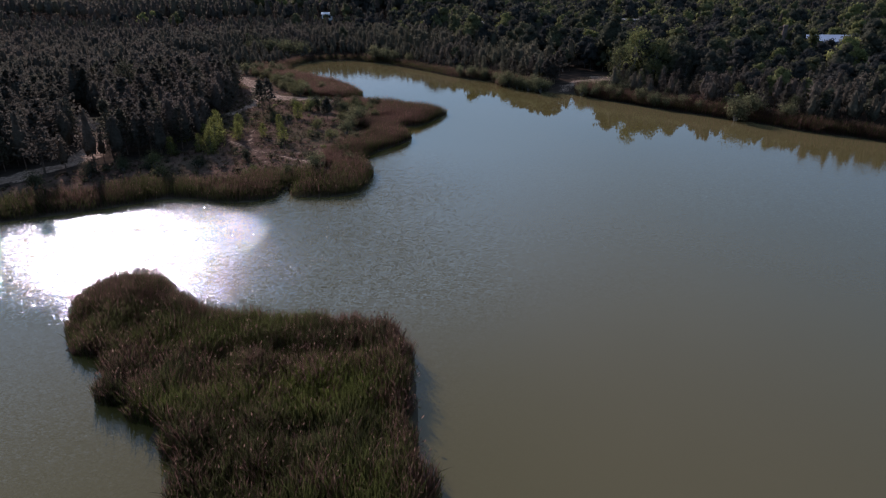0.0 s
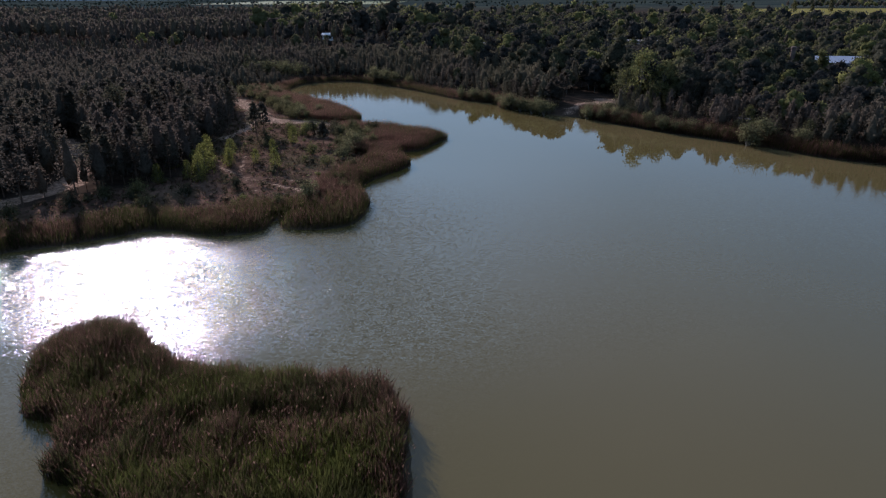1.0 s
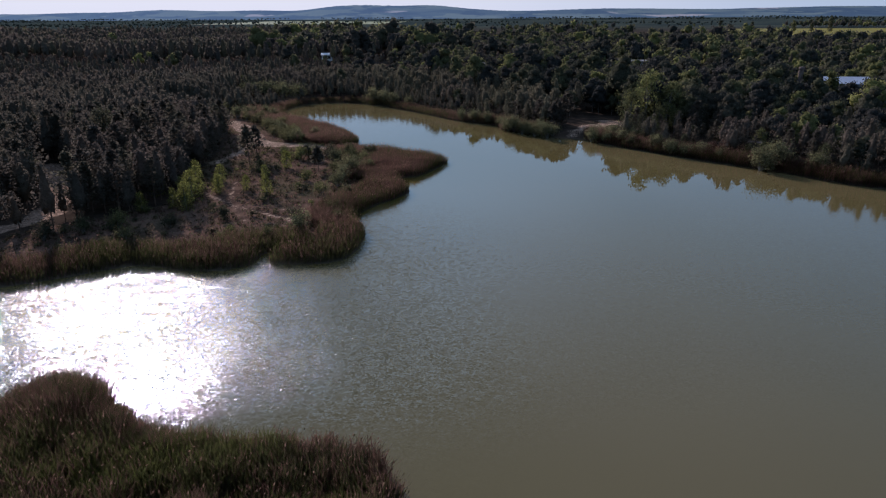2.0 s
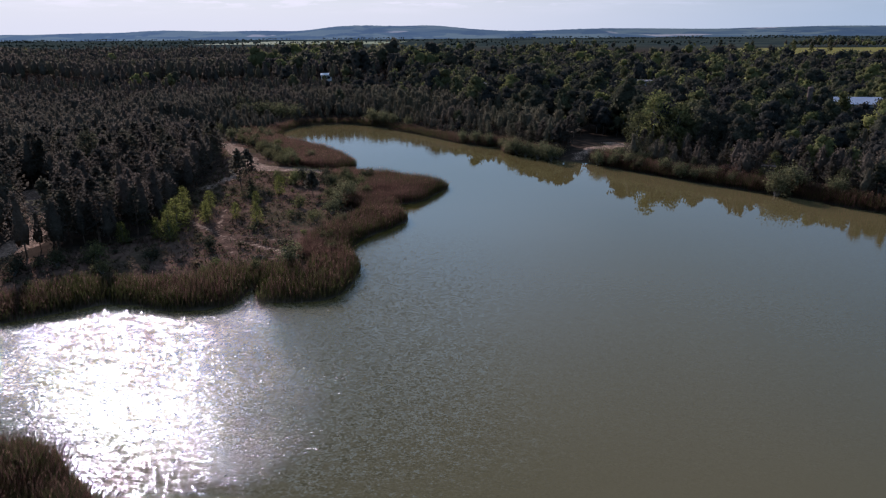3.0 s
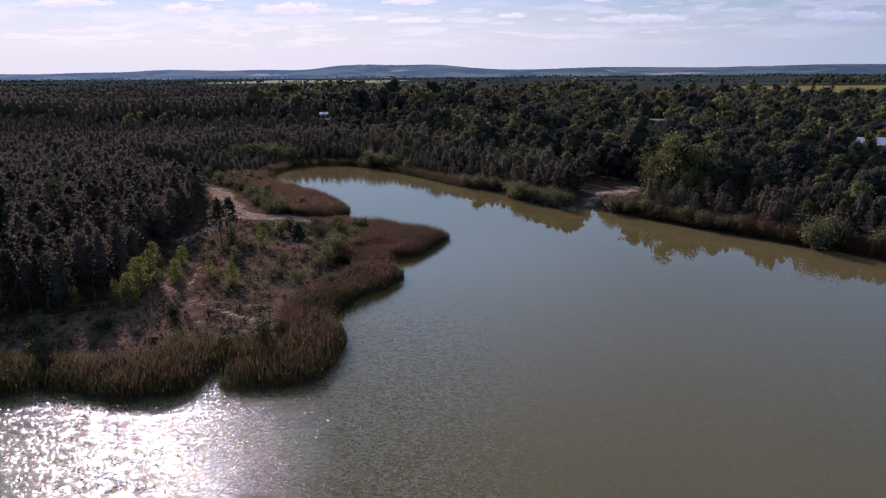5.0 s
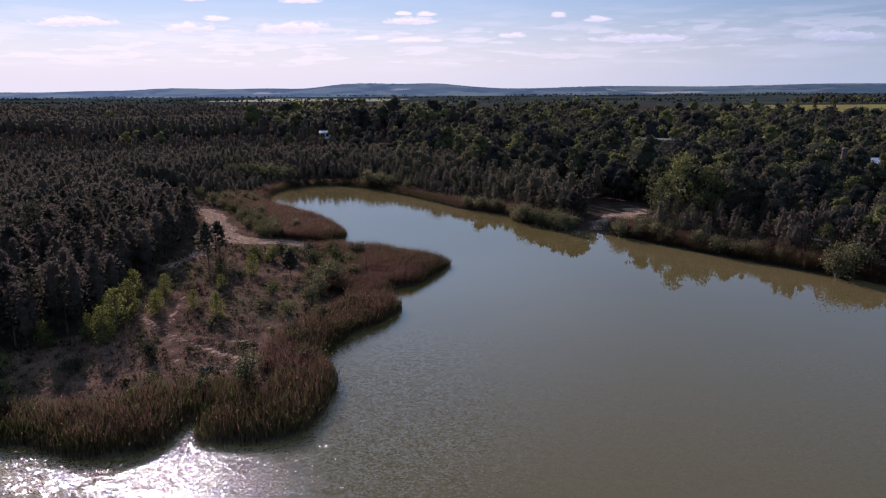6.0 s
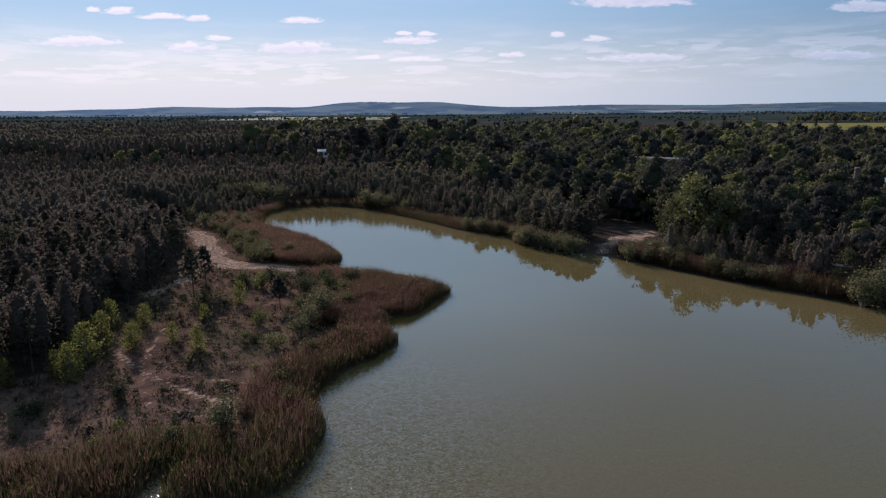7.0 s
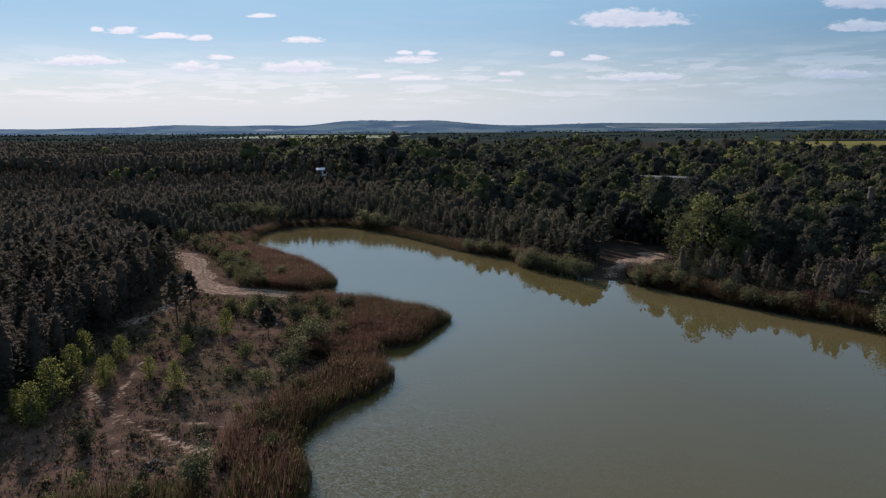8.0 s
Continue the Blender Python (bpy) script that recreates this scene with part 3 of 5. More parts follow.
def spline(points, step=1.2, closed=True):
    """A smooth outline through the points."""
    p = np.asarray(points, float)
    n, out = len(p), []
    for i in range(n if closed else n - 1):
        a, b, c, d = (p[(i + k) % n] if closed else p[min(max(i + k, 0), n - 1)] for k in (-1, 0, 1, 2))
        m = max(1, int(np.linalg.norm(c - b) / step))
        t = (np.arange(m) / m)[:, None]
        out.append(0.5 * (2 * b + (c - a) * t + (2 * a - 5 * b + 4 * c - d) * t ** 2 + (3 * b - a - 3 * c + d) * t ** 3))
    if not closed:
        out.append(p[-1:])
    return np.concatenate(out)


def line_distance(q, line, closed=False):
    a = line
    b = np.roll(line, -1, 0)
    if not closed:
        a, b = a[:-1], b[:-1]
    best = np.full(len(q), 1e18, np.float32)
    q = q.astype(np.float32)
    x, y = np.ascontiguousarray(q[:, 0]), np.ascontiguousarray(q[:, 1])
    for (ax, ay), (bx, by) in zip(a.astype(np.float32), b.astype(np.float32)):
        dx, dy = bx - ax, by - ay
        px, py = x - ax, y - ay
        t = np.clip((px * dx + py * dy) / (dx * dx + dy * dy + 1e-9), 0, 1)
        px -= t * dx
        py -= t * dy
        np.minimum(best, px * px + py * py, out=best)
    return np.sqrt(best).astype(float)


def inside(q, line):
    a, b = line, np.roll(line, -1, 0)
    odd = np.zeros(len(q), bool)
    for (x0, y0), (x1, y1) in zip(a, b):
        if y0 == y1:
            continue
        hit = ((y0 > q[:, 1]) != (y1 > q[:, 1])) & (q[:, 0] < (x1 - x0) * (q[:, 1] - y0) / (y1 - y0) + x0)
        odd ^= hit
    return odd


LAKE_LINE = spline(WEST_SHORE + NORTH_SHORE + EAST_SHORE, 1.6)
ISLAND_LINE = spline(ISLAND, 1.2)
CLEAR_LINE = spline(CLEARING, 3.0)
LAND_LINE = spline(LANDING, 2.0)


def waves(x, y, k, seed):
    """Smooth uneven relief, -1 to 1."""
    r = np.random.default_rng(seed)
    s = 0
    for i in range(6):
        a, f, p = r.uniform(0, 6.28), k * r.uniform(0.6, 1.9), r.uniform(0, 6.28)
        s = s + np.sin((x * math.cos(a) + y * math.sin(a)) * f + p)
    return s / 4.0


def exact_shore_distance(p):
    s = line_distance(p, LAKE_LINE, True) * np.where(inside(p, LAKE_LINE), -1, 1) - 0.7
    return np.maximum(s, line_distance(p, ISLAND_LINE, True) * np.where(inside(p, ISLAND_LINE), 1, -1))


class Chart:
    """Shore distance on a grid, read between its points."""

    def __init__(self, x0, x1, y0, y1, step):
        self.x0, self.y0, self.step = x0, y0, step
        self.xs, self.ys = np.arange(x0, x1 + step, step), np.arange(y0, y1 + step, step)
        gx, gy = np.meshgrid(self.xs, self.ys)
        self.d = exact_shore_distance(np.stack([gx.ravel(), gy.ravel()], 1)).reshape(gx.shape)

    def covers(self, q):
        return (q[:, 0] > self.xs[0]) & (q[:, 0] < self.xs[-2]) & (q[:, 1] > self.ys[0]) & (q[:, 1] < self.ys[-2])

    def read(self, q):
        u, v = (q[:, 0] - self.x0) / self.step, (q[:, 1] - self.y0) / self.step
        i, j = u.astype(int), v.astype(int)
        u, v, d = u - i, v - j, self.d
        return (d[j, i] * (1 - u) + d[j, i + 1] * u) * (1 - v) + (d[j + 1, i] * (1 - u) + d[j + 1, i + 1] * u) * v


WIDE_CHART, CLOSE_CHART = Chart(-260, 260, -200, 330, 5.0), Chart(-110, 100, 4, 246, 0.8)


def shore_distance(q):
    """Metres from the water's edge: above nought on land."""
    q = np.asarray(q, float)
    d = np.full(len(q), 400.0)
    for chart in (WIDE_CHART, CLOSE_CHART):
        m = chart.covers(q)
        d[m] = chart.read(q[m])
    return d


def land_height(q, d=None):
    d = shore_distance(q) if d is None else d
    x, y = q[:, 0], q[:, 1]
    up = 0.95 * np.clip(d / 9, 0, 1) ** 0.8 + 0.06 * waves(x, y, 0.5, 3) * np.clip(d / 3, 0, 1) + 0.22 * waves(x, y, 0.11, 4) * np.clip(d / 12, 0, 1)
    up += 1.3 * np.clip((d - 20) / 120, 0, 1)
    near_island = inside(q, ISLAND_LINE)
    up = np.where(near_island, np.minimum(up, 0.12), up)
    return np.where(d > 0, up, np.maximum(d * 0.35, -1.6))


# ---- ground, water, far country ----
def graded(lo, hi, step, end_lo, end_hi):
    mid = list(np.arange(lo, hi + step / 2, step))
    s, v = step, mid[-1]
    while v < end_hi:
        s *= 1.16
        v += s
        mid.append(v)
    s, v = step, mid[0]
    while v > end_lo:
        s *= 1.16
        v -= s
        mid.insert(0, v)
    return np.array(mid)


def build_ground():
    xs, ys = graded(-78, 56, 0.8, -4700, 4700), graded(66, 206, 0.8, -1200, 4700)
    gx, gy = np.meshgrid(xs, ys)
    q = np.stack([gx.ravel(), gy.ravel()], 1)
    d = shore_distance(q)
    z = land_height(q, d)
    sand = np.zeros(len(q))
    box = (np.abs(q[:, 0]) < 120) & (q[:, 1] > 30) & (q[:, 1] < 260)
    p = q[box]
    wob = 0.9 * waves(p[:, 0], p[:, 1], 0.5, 9) + 0.5 * waves(p[:, 0], p[:, 1], 1.6, 10)
    s = np.zeros(len(p))
    for line, half in ((SAND_TRACK, 2.3), (SAND_SPUR, 2.2), (WEST_TRACK, 2.0)):
        r = line_distance(p, spline(line, 2.0, False)) + wob
        s = np.maximum(s, (np.clip(0.45 + 0.6 * waves(p[:, 0], p[:, 1], 0.45, 14), 0.1, 0.8) if line is SAND_SPUR else 1.0) * np.clip((half - r) / 1.8 + 0.5, 0, 1))
    for line in FOOTPATHS:
        r = line_distance(p, spline(line, 2.0, False))
        s = np.maximum(s, (1.0 if line is FOOTPATHS[0] else 0.72) * np.clip((0.42 - r) / 0.8 + 0.5, 0, 1) * np.clip(0.85 + 0.4 * waves(p[:, 0], p[:, 1], 0.5, 13), 0.4, 1))
    r = line_distance(p, LAND_LINE, True) * np.where(inside(p, LAND_LINE), 1, -1) + wob
    s = np.maximum(s, np.clip(r / 3.5 + 0.25 + 0.35 * waves(p[:, 0], p[:, 1], 0.7, 12), 0, 1) * np.clip((p[:, 1] - 169) / 6, 0.45, 1))
    fire = np.hypot(p[:, 0] + 25.5, p[:, 1] - 93.2)
    s = np.maximum(s, 0.36 * np.clip((4.2 - fire) / 2, 0, 1))
    sand[box] = s
    across = np.full(len(q), 9.0)
    # wheel ruts
    rut = np.zeros(len(p))
    for line in (SAND_TRACK, WEST_TRACK):
        r = line_distance(p, spline(line, 2.0, False))
        across[box] = np.minimum(across[box], r)
        rut += 0.16 * np.exp(-((r - 0.85) / 0.3) ** 2) + 0.10 * np.exp(-((r - 2.6) / 0.35) ** 2)
    z[box] -= rut
    wood = np.where(inside(q, CLEAR_LINE) | (d < 0), 0.0, 1.0)
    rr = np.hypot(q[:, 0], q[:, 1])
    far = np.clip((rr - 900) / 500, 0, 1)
    wet = np.clip((1.6 - d) / 1.6, 0, 1)
    nx = len(xs)
    i = np.arange(len(ys) - 1)[:, None] * nx + np.arange(nx - 1)[None]
    faces = np.stack([i, i + 1, i + nx + 1, i + nx], -1).reshape(-1, 4)
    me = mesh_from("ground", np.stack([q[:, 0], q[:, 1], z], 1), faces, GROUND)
    for key, val in (("sand", sand), ("wood", wood), ("open_country_haze", far), ("wet", wet * (sand < 0.3)), ("across", across)):
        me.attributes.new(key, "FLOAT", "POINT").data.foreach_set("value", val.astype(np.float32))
    me.polygons.foreach_set("use_smooth", np.ones(len(faces), bool))
    tagged(new("ground", me), "sandy heath and woodland floor with bare vehicle tracks", "ground", kind="structure")


def build_water():
    xs, ys = np.arange(-200, 211, 5.0), np.arange(-190, 261, 5.0)
    gx, gy = np.meshgrid(xs, ys)
    q = np.stack([gx.ravel(), gy.ravel()], 1)
    nx = len(xs)
    i = np.arange(len(ys) - 1)[:, None] * nx + np.arange(nx - 1)[None]
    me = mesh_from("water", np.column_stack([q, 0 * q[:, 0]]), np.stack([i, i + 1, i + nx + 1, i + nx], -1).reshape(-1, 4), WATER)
    # silt and sand show through the shallows off the wooded shore
    off = -shore_distance(q)
    shallow = np.clip(np.exp(-np.maximum(off, 0) / 22), 0, 1) * np.clip(np.maximum((q[:, 0] - 2) / 25, (q[:, 1] - 150) / 40), 0, 1)
    me.attributes.new("shallow", "FLOAT", "POINT").data.foreach_set("value", shallow.astype(np.float32))
    tagged(new("water", me), "silty olive pond water with light ripples", "water", kind="structure")


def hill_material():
    """Hills some kilometres off, the blue haze of the air painted in as emission."""
    m, nt, bsdf = material("distant_hills_with_haze", 1.0, 0.0)
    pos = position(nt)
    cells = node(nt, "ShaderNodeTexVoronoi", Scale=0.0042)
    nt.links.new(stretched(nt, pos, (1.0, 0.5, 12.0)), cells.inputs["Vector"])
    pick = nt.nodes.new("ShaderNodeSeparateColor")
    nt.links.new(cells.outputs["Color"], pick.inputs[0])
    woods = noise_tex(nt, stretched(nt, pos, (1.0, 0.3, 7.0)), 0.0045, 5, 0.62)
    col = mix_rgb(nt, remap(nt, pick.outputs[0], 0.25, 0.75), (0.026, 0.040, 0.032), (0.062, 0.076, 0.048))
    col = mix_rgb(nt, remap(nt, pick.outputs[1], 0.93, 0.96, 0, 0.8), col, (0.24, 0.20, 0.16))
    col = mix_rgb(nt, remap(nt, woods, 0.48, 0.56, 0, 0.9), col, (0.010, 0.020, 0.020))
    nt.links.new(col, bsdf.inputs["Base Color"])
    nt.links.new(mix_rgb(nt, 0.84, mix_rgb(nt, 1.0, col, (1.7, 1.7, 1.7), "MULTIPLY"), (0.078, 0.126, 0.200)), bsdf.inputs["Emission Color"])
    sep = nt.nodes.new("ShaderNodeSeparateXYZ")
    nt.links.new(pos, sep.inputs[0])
    # the painted haze glows more towards the sun
    nt.links.new(remap(nt, sep.outputs[0], -2200.0, 2200.0, HILL_HAZE_GLOW * 1.3, HILL_HAZE_GLOW * 0.75), bsdf.inputs["Emission Strength"])
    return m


HILL_HAZE_GLOW = 0.8


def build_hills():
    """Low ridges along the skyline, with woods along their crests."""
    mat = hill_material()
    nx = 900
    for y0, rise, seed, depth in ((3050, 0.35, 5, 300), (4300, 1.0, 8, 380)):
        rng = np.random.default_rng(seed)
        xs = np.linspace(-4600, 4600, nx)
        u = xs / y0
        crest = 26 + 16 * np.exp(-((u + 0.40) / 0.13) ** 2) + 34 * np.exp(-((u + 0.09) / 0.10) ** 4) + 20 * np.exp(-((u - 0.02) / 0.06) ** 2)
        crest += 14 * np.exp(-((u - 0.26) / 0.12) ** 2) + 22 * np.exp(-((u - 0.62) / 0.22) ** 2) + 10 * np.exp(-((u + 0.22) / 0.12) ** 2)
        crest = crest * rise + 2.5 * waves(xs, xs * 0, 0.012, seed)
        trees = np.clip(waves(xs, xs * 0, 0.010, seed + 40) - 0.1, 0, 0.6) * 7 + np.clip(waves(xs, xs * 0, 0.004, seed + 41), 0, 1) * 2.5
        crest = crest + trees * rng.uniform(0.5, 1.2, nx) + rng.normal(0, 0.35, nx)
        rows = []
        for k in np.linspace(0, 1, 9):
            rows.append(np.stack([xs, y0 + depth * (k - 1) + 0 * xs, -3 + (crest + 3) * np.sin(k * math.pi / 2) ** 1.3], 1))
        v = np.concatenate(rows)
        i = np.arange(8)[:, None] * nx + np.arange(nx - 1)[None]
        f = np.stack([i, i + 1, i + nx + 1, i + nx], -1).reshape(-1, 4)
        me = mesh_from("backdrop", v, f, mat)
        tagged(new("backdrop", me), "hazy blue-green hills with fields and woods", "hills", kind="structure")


def build_field(points, mat, label):
    me = mesh_from("field", [(x, y, 2.6) for x, y in points], [tuple(range(len(points)))], mat)
    tagged(new("field", me), label, "field", kind="structure")


build_ground()
build_water()
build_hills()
FIELD_A = [(330, 800), (900, 640), (1300, 800), (1300, 1050), (460, 1080)]
FIELD_B = [(-640, 1750), (-140, 1650), (-100, 2050), (-560, 2300)]
build_field(FIELD_A, RAPE, "flat field of yellow flowering rape")
build_field(FIELD_B, PALE_FIELD, "pale green open farm field")


# ---- woods ----
def pack(name, kinds, spots, mats, label, category):
    """Very many trees as one wood: spots of (x, y, z, scale, turn, which, tint)."""
    groups = {0: [[], [], [], 0, []], 1: [[], [], [], 0, []]}
    for which in range(len(kinds)):
        sel = spots[spots[:, 5] == which]
        if not len(sel):
            continue
        wood, crown = kinds[which]
        for gi, (v, f) in enumerate((crown, wood)):
            if gi == 1 and not WOODY:
                continue
            n, m = len(sel), len(v)
            c, s = np.cos(sel[:, 4])[:, None], np.sin(sel[:, 4])[:, None]
            x = v[None, :, 0] * c - v[None, :, 1] * s
            y = v[None, :, 0] * s + v[None, :, 1] * c
            k = sel[:, 3][:, None]
            co = np.stack([x * k + sel[:, 0][:, None], y * k + sel[:, 1][:, None], v[None, :, 2] * k + sel[:, 2][:, None]], -1)
            g = groups[gi]
            g[0].append(co.reshape(-1, 3))
            g[1].append((f[None] + (np.arange(n) * m)[:, None, None]).reshape(-1, f.shape[1]) + g[3])
            g[2].append(np.repeat(sel[:, 6], m))
            g[3] += n * m
            o = outward(v)
            g[4].append(np.stack([o[None, :, 0] * c - o[None, :, 1] * s, o[None, :, 0] * s + o[None, :, 1] * c, np.repeat(o[None, :, 2], n, 0)], -1).reshape(-1, 3))
    base = None
    for gi in (0, 1):
        g = groups[gi]
        if not g[0]:
            continue
        me = mesh_from(name, np.concatenate(g[0]), np.concatenate(g[1]), mats[gi], np.concatenate(g[2]), np.concatenate(g[4]) if gi == 0 else None)
        if base is None:
            base = tagged(new(name, me), label, category, kind="stuff")
        else:
            tagged(part("trunks", me, mats[1], base), kind="stuff")
    return base


WOODY = True


def scatter(x0, x1, y0, y1, step, seed, jitter=0.42):
    rng = np.random.default_rng(seed)
    gx, gy = np.meshgrid(np.arange(x0, x1, step), np.arange(y0, y1, step))
    q = np.stack([gx.ravel(), gy.ravel()], 1)
    return q + rng.uniform(-jitter, jitter, q.shape) * step


def in_view_wedge(q, margin=30):
    return (np.abs(q[:, 0]) < 0.76 * (q[:, 1] + 14) + margin) & (q[:, 1] > 40)


def woods_mask(q, d):
    """Where trees stand: on land, off the shore, off the tracks, clearings and fields."""
    ok = (d > 5.0) & ~inside(q, CLEAR_LINE) & (line_distance(q, LAND_LINE, True) > 0.5) & ~inside(q, LAND_LINE)
    ok &= ~inside(q, np.array([(37, 164), (44.5, 161), (52, 181), (42, 188)], float))
    sunny = inside(q, np.array([(30, 178), (52, 187), (46, 199), (30, 194)], float))
    ok &= ~sunny
    ok &= line_distance(q, spline(WEST_TRACK, 3, False)) > 3.2
    ok &= line_distance(q, spline(SAND_TRACK, 3, False)) > 4.5
    for f in (FIELD_A, FIELD_B):
        ok &= ~inside(q, np.asarray(f, float))
    front = np.array([(300, 600), (900, 480), (1300, 640), (1300, 800), (330, 800)], float)
    ok &= ~(inside(q, front) & (np.random.default_rng(5).random(len(q)) < 0.8))
    ok &= waves(q[:, 0], q[:, 1], 0.055, 23) < 1.05
    ok &= line_distance(q, np.asarray(OLD_STAND[:6], float) - np.array((0, 7.0))) > 6.0
    for (bx, by, rx, ry) in BUILDING_SPOTS:
        ok &= ~((np.abs(q[:, 0] - bx) < rx) & (np.abs(q[:, 1] - by) < ry))
    return ok


BUILDING_SPOTS = [(21, 284, 8, 18), (51, 276, 9, 19), (82, 285, 13, 22), (-64, 241, 12, 9), (130, 207, 12, 17), (-71, 409, 6, 14), (109.5, 205, 5, 10), (68.2, 141.0, 1.8, 2.6)]


def broad_share(q):
    """How many of the trees are broadleaved: few in the western plantation, most in the north-east."""
    x, y = q[:, 0], q[:, 1]
    s = 1 / (1 + np.exp(-((x - (-10) + 0.28 * (y - 200)) / 22)))
    s = 0.04 + 0.72 * s * np.clip((y - 120) / 90 + 0.25, 0, 1)
    s += (0.05 + 0.55 * s) * waves(x, y, 0.035, 21)
    shore_pines = np.exp(-((x - 22) / 18) ** 2 - ((y - 192) / 24) ** 2) + np.exp(-((x + 8) / 30) ** 2 - ((y - 236) / 26) ** 2)
    green_clump = np.exp(-((x + 150) / 20) ** 2 - ((y - 345) / 13) ** 2)
    return np.clip(s - 0.7 * shore_pines - 0.12 * (x < -40) + 0.8 * green_clump, 0.01, 0.92)


OLD_STAND = [(-420, 430), (-260, 405), (-165, 362), (-112, 366), (-70, 392), (-20, 420), (20, 520), (-60, 640), (-420, 640)]


def stand_height(q):
    """The old pines north-west of the plantation stand taller, behind a ride."""
    old = inside(q, np.asarray(OLD_STAND, float))
    young = (q[:, 0] < -40) & (q[:, 1] < 400) & ~old
    return np.where(old, 1.45, np.where(young, 0.85, 1.0))


def build_woods():
    rng = np.random.default_rng(11)
    near_pines = [pine(100 + i, 8.0, 18, 10, 0.30, 0.20 + 0.05 * (i % 3)) for i in range(6)]
    near_broad = [broadleaf(200 + i, 8.0, 1500, 0.26, 0.32 + 0.03 * (i % 3), 0.16, 15) for i in range(6)]
    fill_pines = [spire_tree(350 + i, 8.0, 7, 380, 0.33, 0.27 + 0.025 * (i % 3), 0.22, 0.72 - 0.10 * (i % 3), 0.5) for i in range(6)]
    mid_pines = [spire_tree(300 + i, 8.0, 5, 140, 0.46, 0.24 + 0.035 * (i % 3), 0.30, 0.68 - 0.12 * (i % 3), 0.62) for i in range(6)]
    mid_broad = [round_tree(400 + i, 8.0, 9, 330, 0.44, 0.33 + 0.03 * (i % 3), 0.14) for i in range(6)]
    belt_pines = [spire_tree(550 + i, 8.0, 5, 40, 0.62, 0.22 + 0.02 * (i % 2), 0.38) for i in range(5)]
    belt_broad = [round_tree(560 + i, 8.0, 6, 120, 0.66, 0.36 + 0.03 * (i % 2), 0.2) for i in range(5)]
    far_pines = [spire_tree(500 + i, 8.0, 4, 16, 0.95, 0.24, 0.45) for i in range(4)]
    far_broad = [round_tree(600 + i, 8.0, 3, 40, 0.95, 0.40, 0.25) for i in range(4)]
    tiny_pines = [spire_tree(650 + i, 8.0, 3, 5, 1.6, 0.30, 0.35, 0.5) for i in range(4)]
    tiny_broad = [round_tree(660 + i, 8.0, 2, 10, 1.8, 0.42, 0.2) for i in range(4)]
    line_trees = [round_tree(680 + i, 8.0, 1, 6, 1.8, 0.46, 0.15) for i in range(4)]
    # belts of woodland by distance
    q = scatter(-330, 330, 60, 300, 4.0, 31)
    q = q[in_view_wedge(q) & (np.hypot(q[:, 0], q[:, 1] - 30) < 262)]
    d = shore_distance(q)
    keep = woods_mask(q, d)
    q, d = q[keep], d[keep]
    is_broad = rng.random(len(q)) < broad_share(q)
    keep = ~is_broad | (rng.random(len(q)) < 0.80) | (d < 16)
    q, d, is_broad = q[keep], d[keep], is_broad[keep]
    z = land_height(q, d)
    scale = rng.uniform(0.78, 1.3, len(q)) * (1 + 0.22 * waves(q[:, 0], q[:, 1], 0.045, 8)) * np.where(is_broad, 1.08, 1.0)
    scale *= np.where(q[:, 0] > 0, np.clip(0.52 + d / 38, 0.52, 1.12), np.clip(0.75 + d / 40, 0.75, 1.15))
    head = (q[:, 1] > 190) & (q[:, 0] < 22) & (q[:, 0] > -75)
    scale *= np.where(head, np.clip(0.58 + d / 90, 0.58, 1.0), 1.0)
    scale *= np.where(inside(q, np.array([(26, 192), (54, 192), (48, 216), (22, 212)], float)), 0.62, 1.0)
    scale *= np.where(is_broad & (d > 16), np.where(rng.random(len(q)) < 0.14, 1.25, 0.98), 0.9)
    order = np.argsort(np.hypot(q[:, 0] + 8, q[:, 1] - 115))
    chosen = np.zeros(len(q), bool)
    chosen[order[:270]] = True
    protos = []
    for trees, leaf, bark, name in ((near_pines, NEEDLES, BARK, "pine_tree"), (near_broad, LEAVES, GREY_BARK, "broadleaf_tree")):
        made = []
        for (wv, wf), (cv, cf) in trees:
            made.append((mesh_from("trunk", wv, wf, bark), mesh_from("crown", cv, cf, leaf, None, outward(cv))))
        protos.append((made, name))
    for i in np.flatnonzero(chosen):
        made, name = protos[int(is_broad[i])]
        k = rng.integers(len(made))
        base = new(name)
        base.empty_display_size = 0.3
        base.matrix_basis = pose(q[i, 0], q[i, 1], z[i] - 0.05, 0, 0, rng.uniform(0, 360)) @ Matrix.Scale(scale[i], 4)
        part("trunk", made[k][0], None, base)
        part("crown", made[k][1], None, base)
        if is_broad[i]:
            tagged(base, "broadleaved tree in fresh leaf at the wood's edge", "tree", "broadleaved trees round the pond")
        else:
            tagged(base, "dark green Scots pine with a bare lower trunk", "tree", "pines round the pond")
    rest = ~chosen
    spots = np.column_stack([q, z - 0.05, scale, rng.uniform(0, 6.28, len(q)), rng.integers(0, 6, len(q)), rng.random(len(q)) ** 2.3])
    # the plantation is set close: young pines fill in between the larger trees
    dq = scatter(-330, 120, 60, 300, 2.75, 35)
    dq = dq[in_view_wedge(dq) & (np.hypot(dq[:, 0], dq[:, 1] - 30) < 262)]
    dd = shore_distance(dq)
    keep = woods_mask(dq, dd) & (rng.random(len(dq)) > 1.25 * broad_share(dq) - 0.05)
    dq, dd = dq[keep], dd[keep]
    kept = q[chosen | is_broad]
    gap = np.array([np.min((kept[:, 0] - p[0]) ** 2 + (kept[:, 1] - p[1]) ** 2) for p in dq])
    dq, dd = dq[gap > 2.9], dd[gap > 2.9]
    n = len(dq)
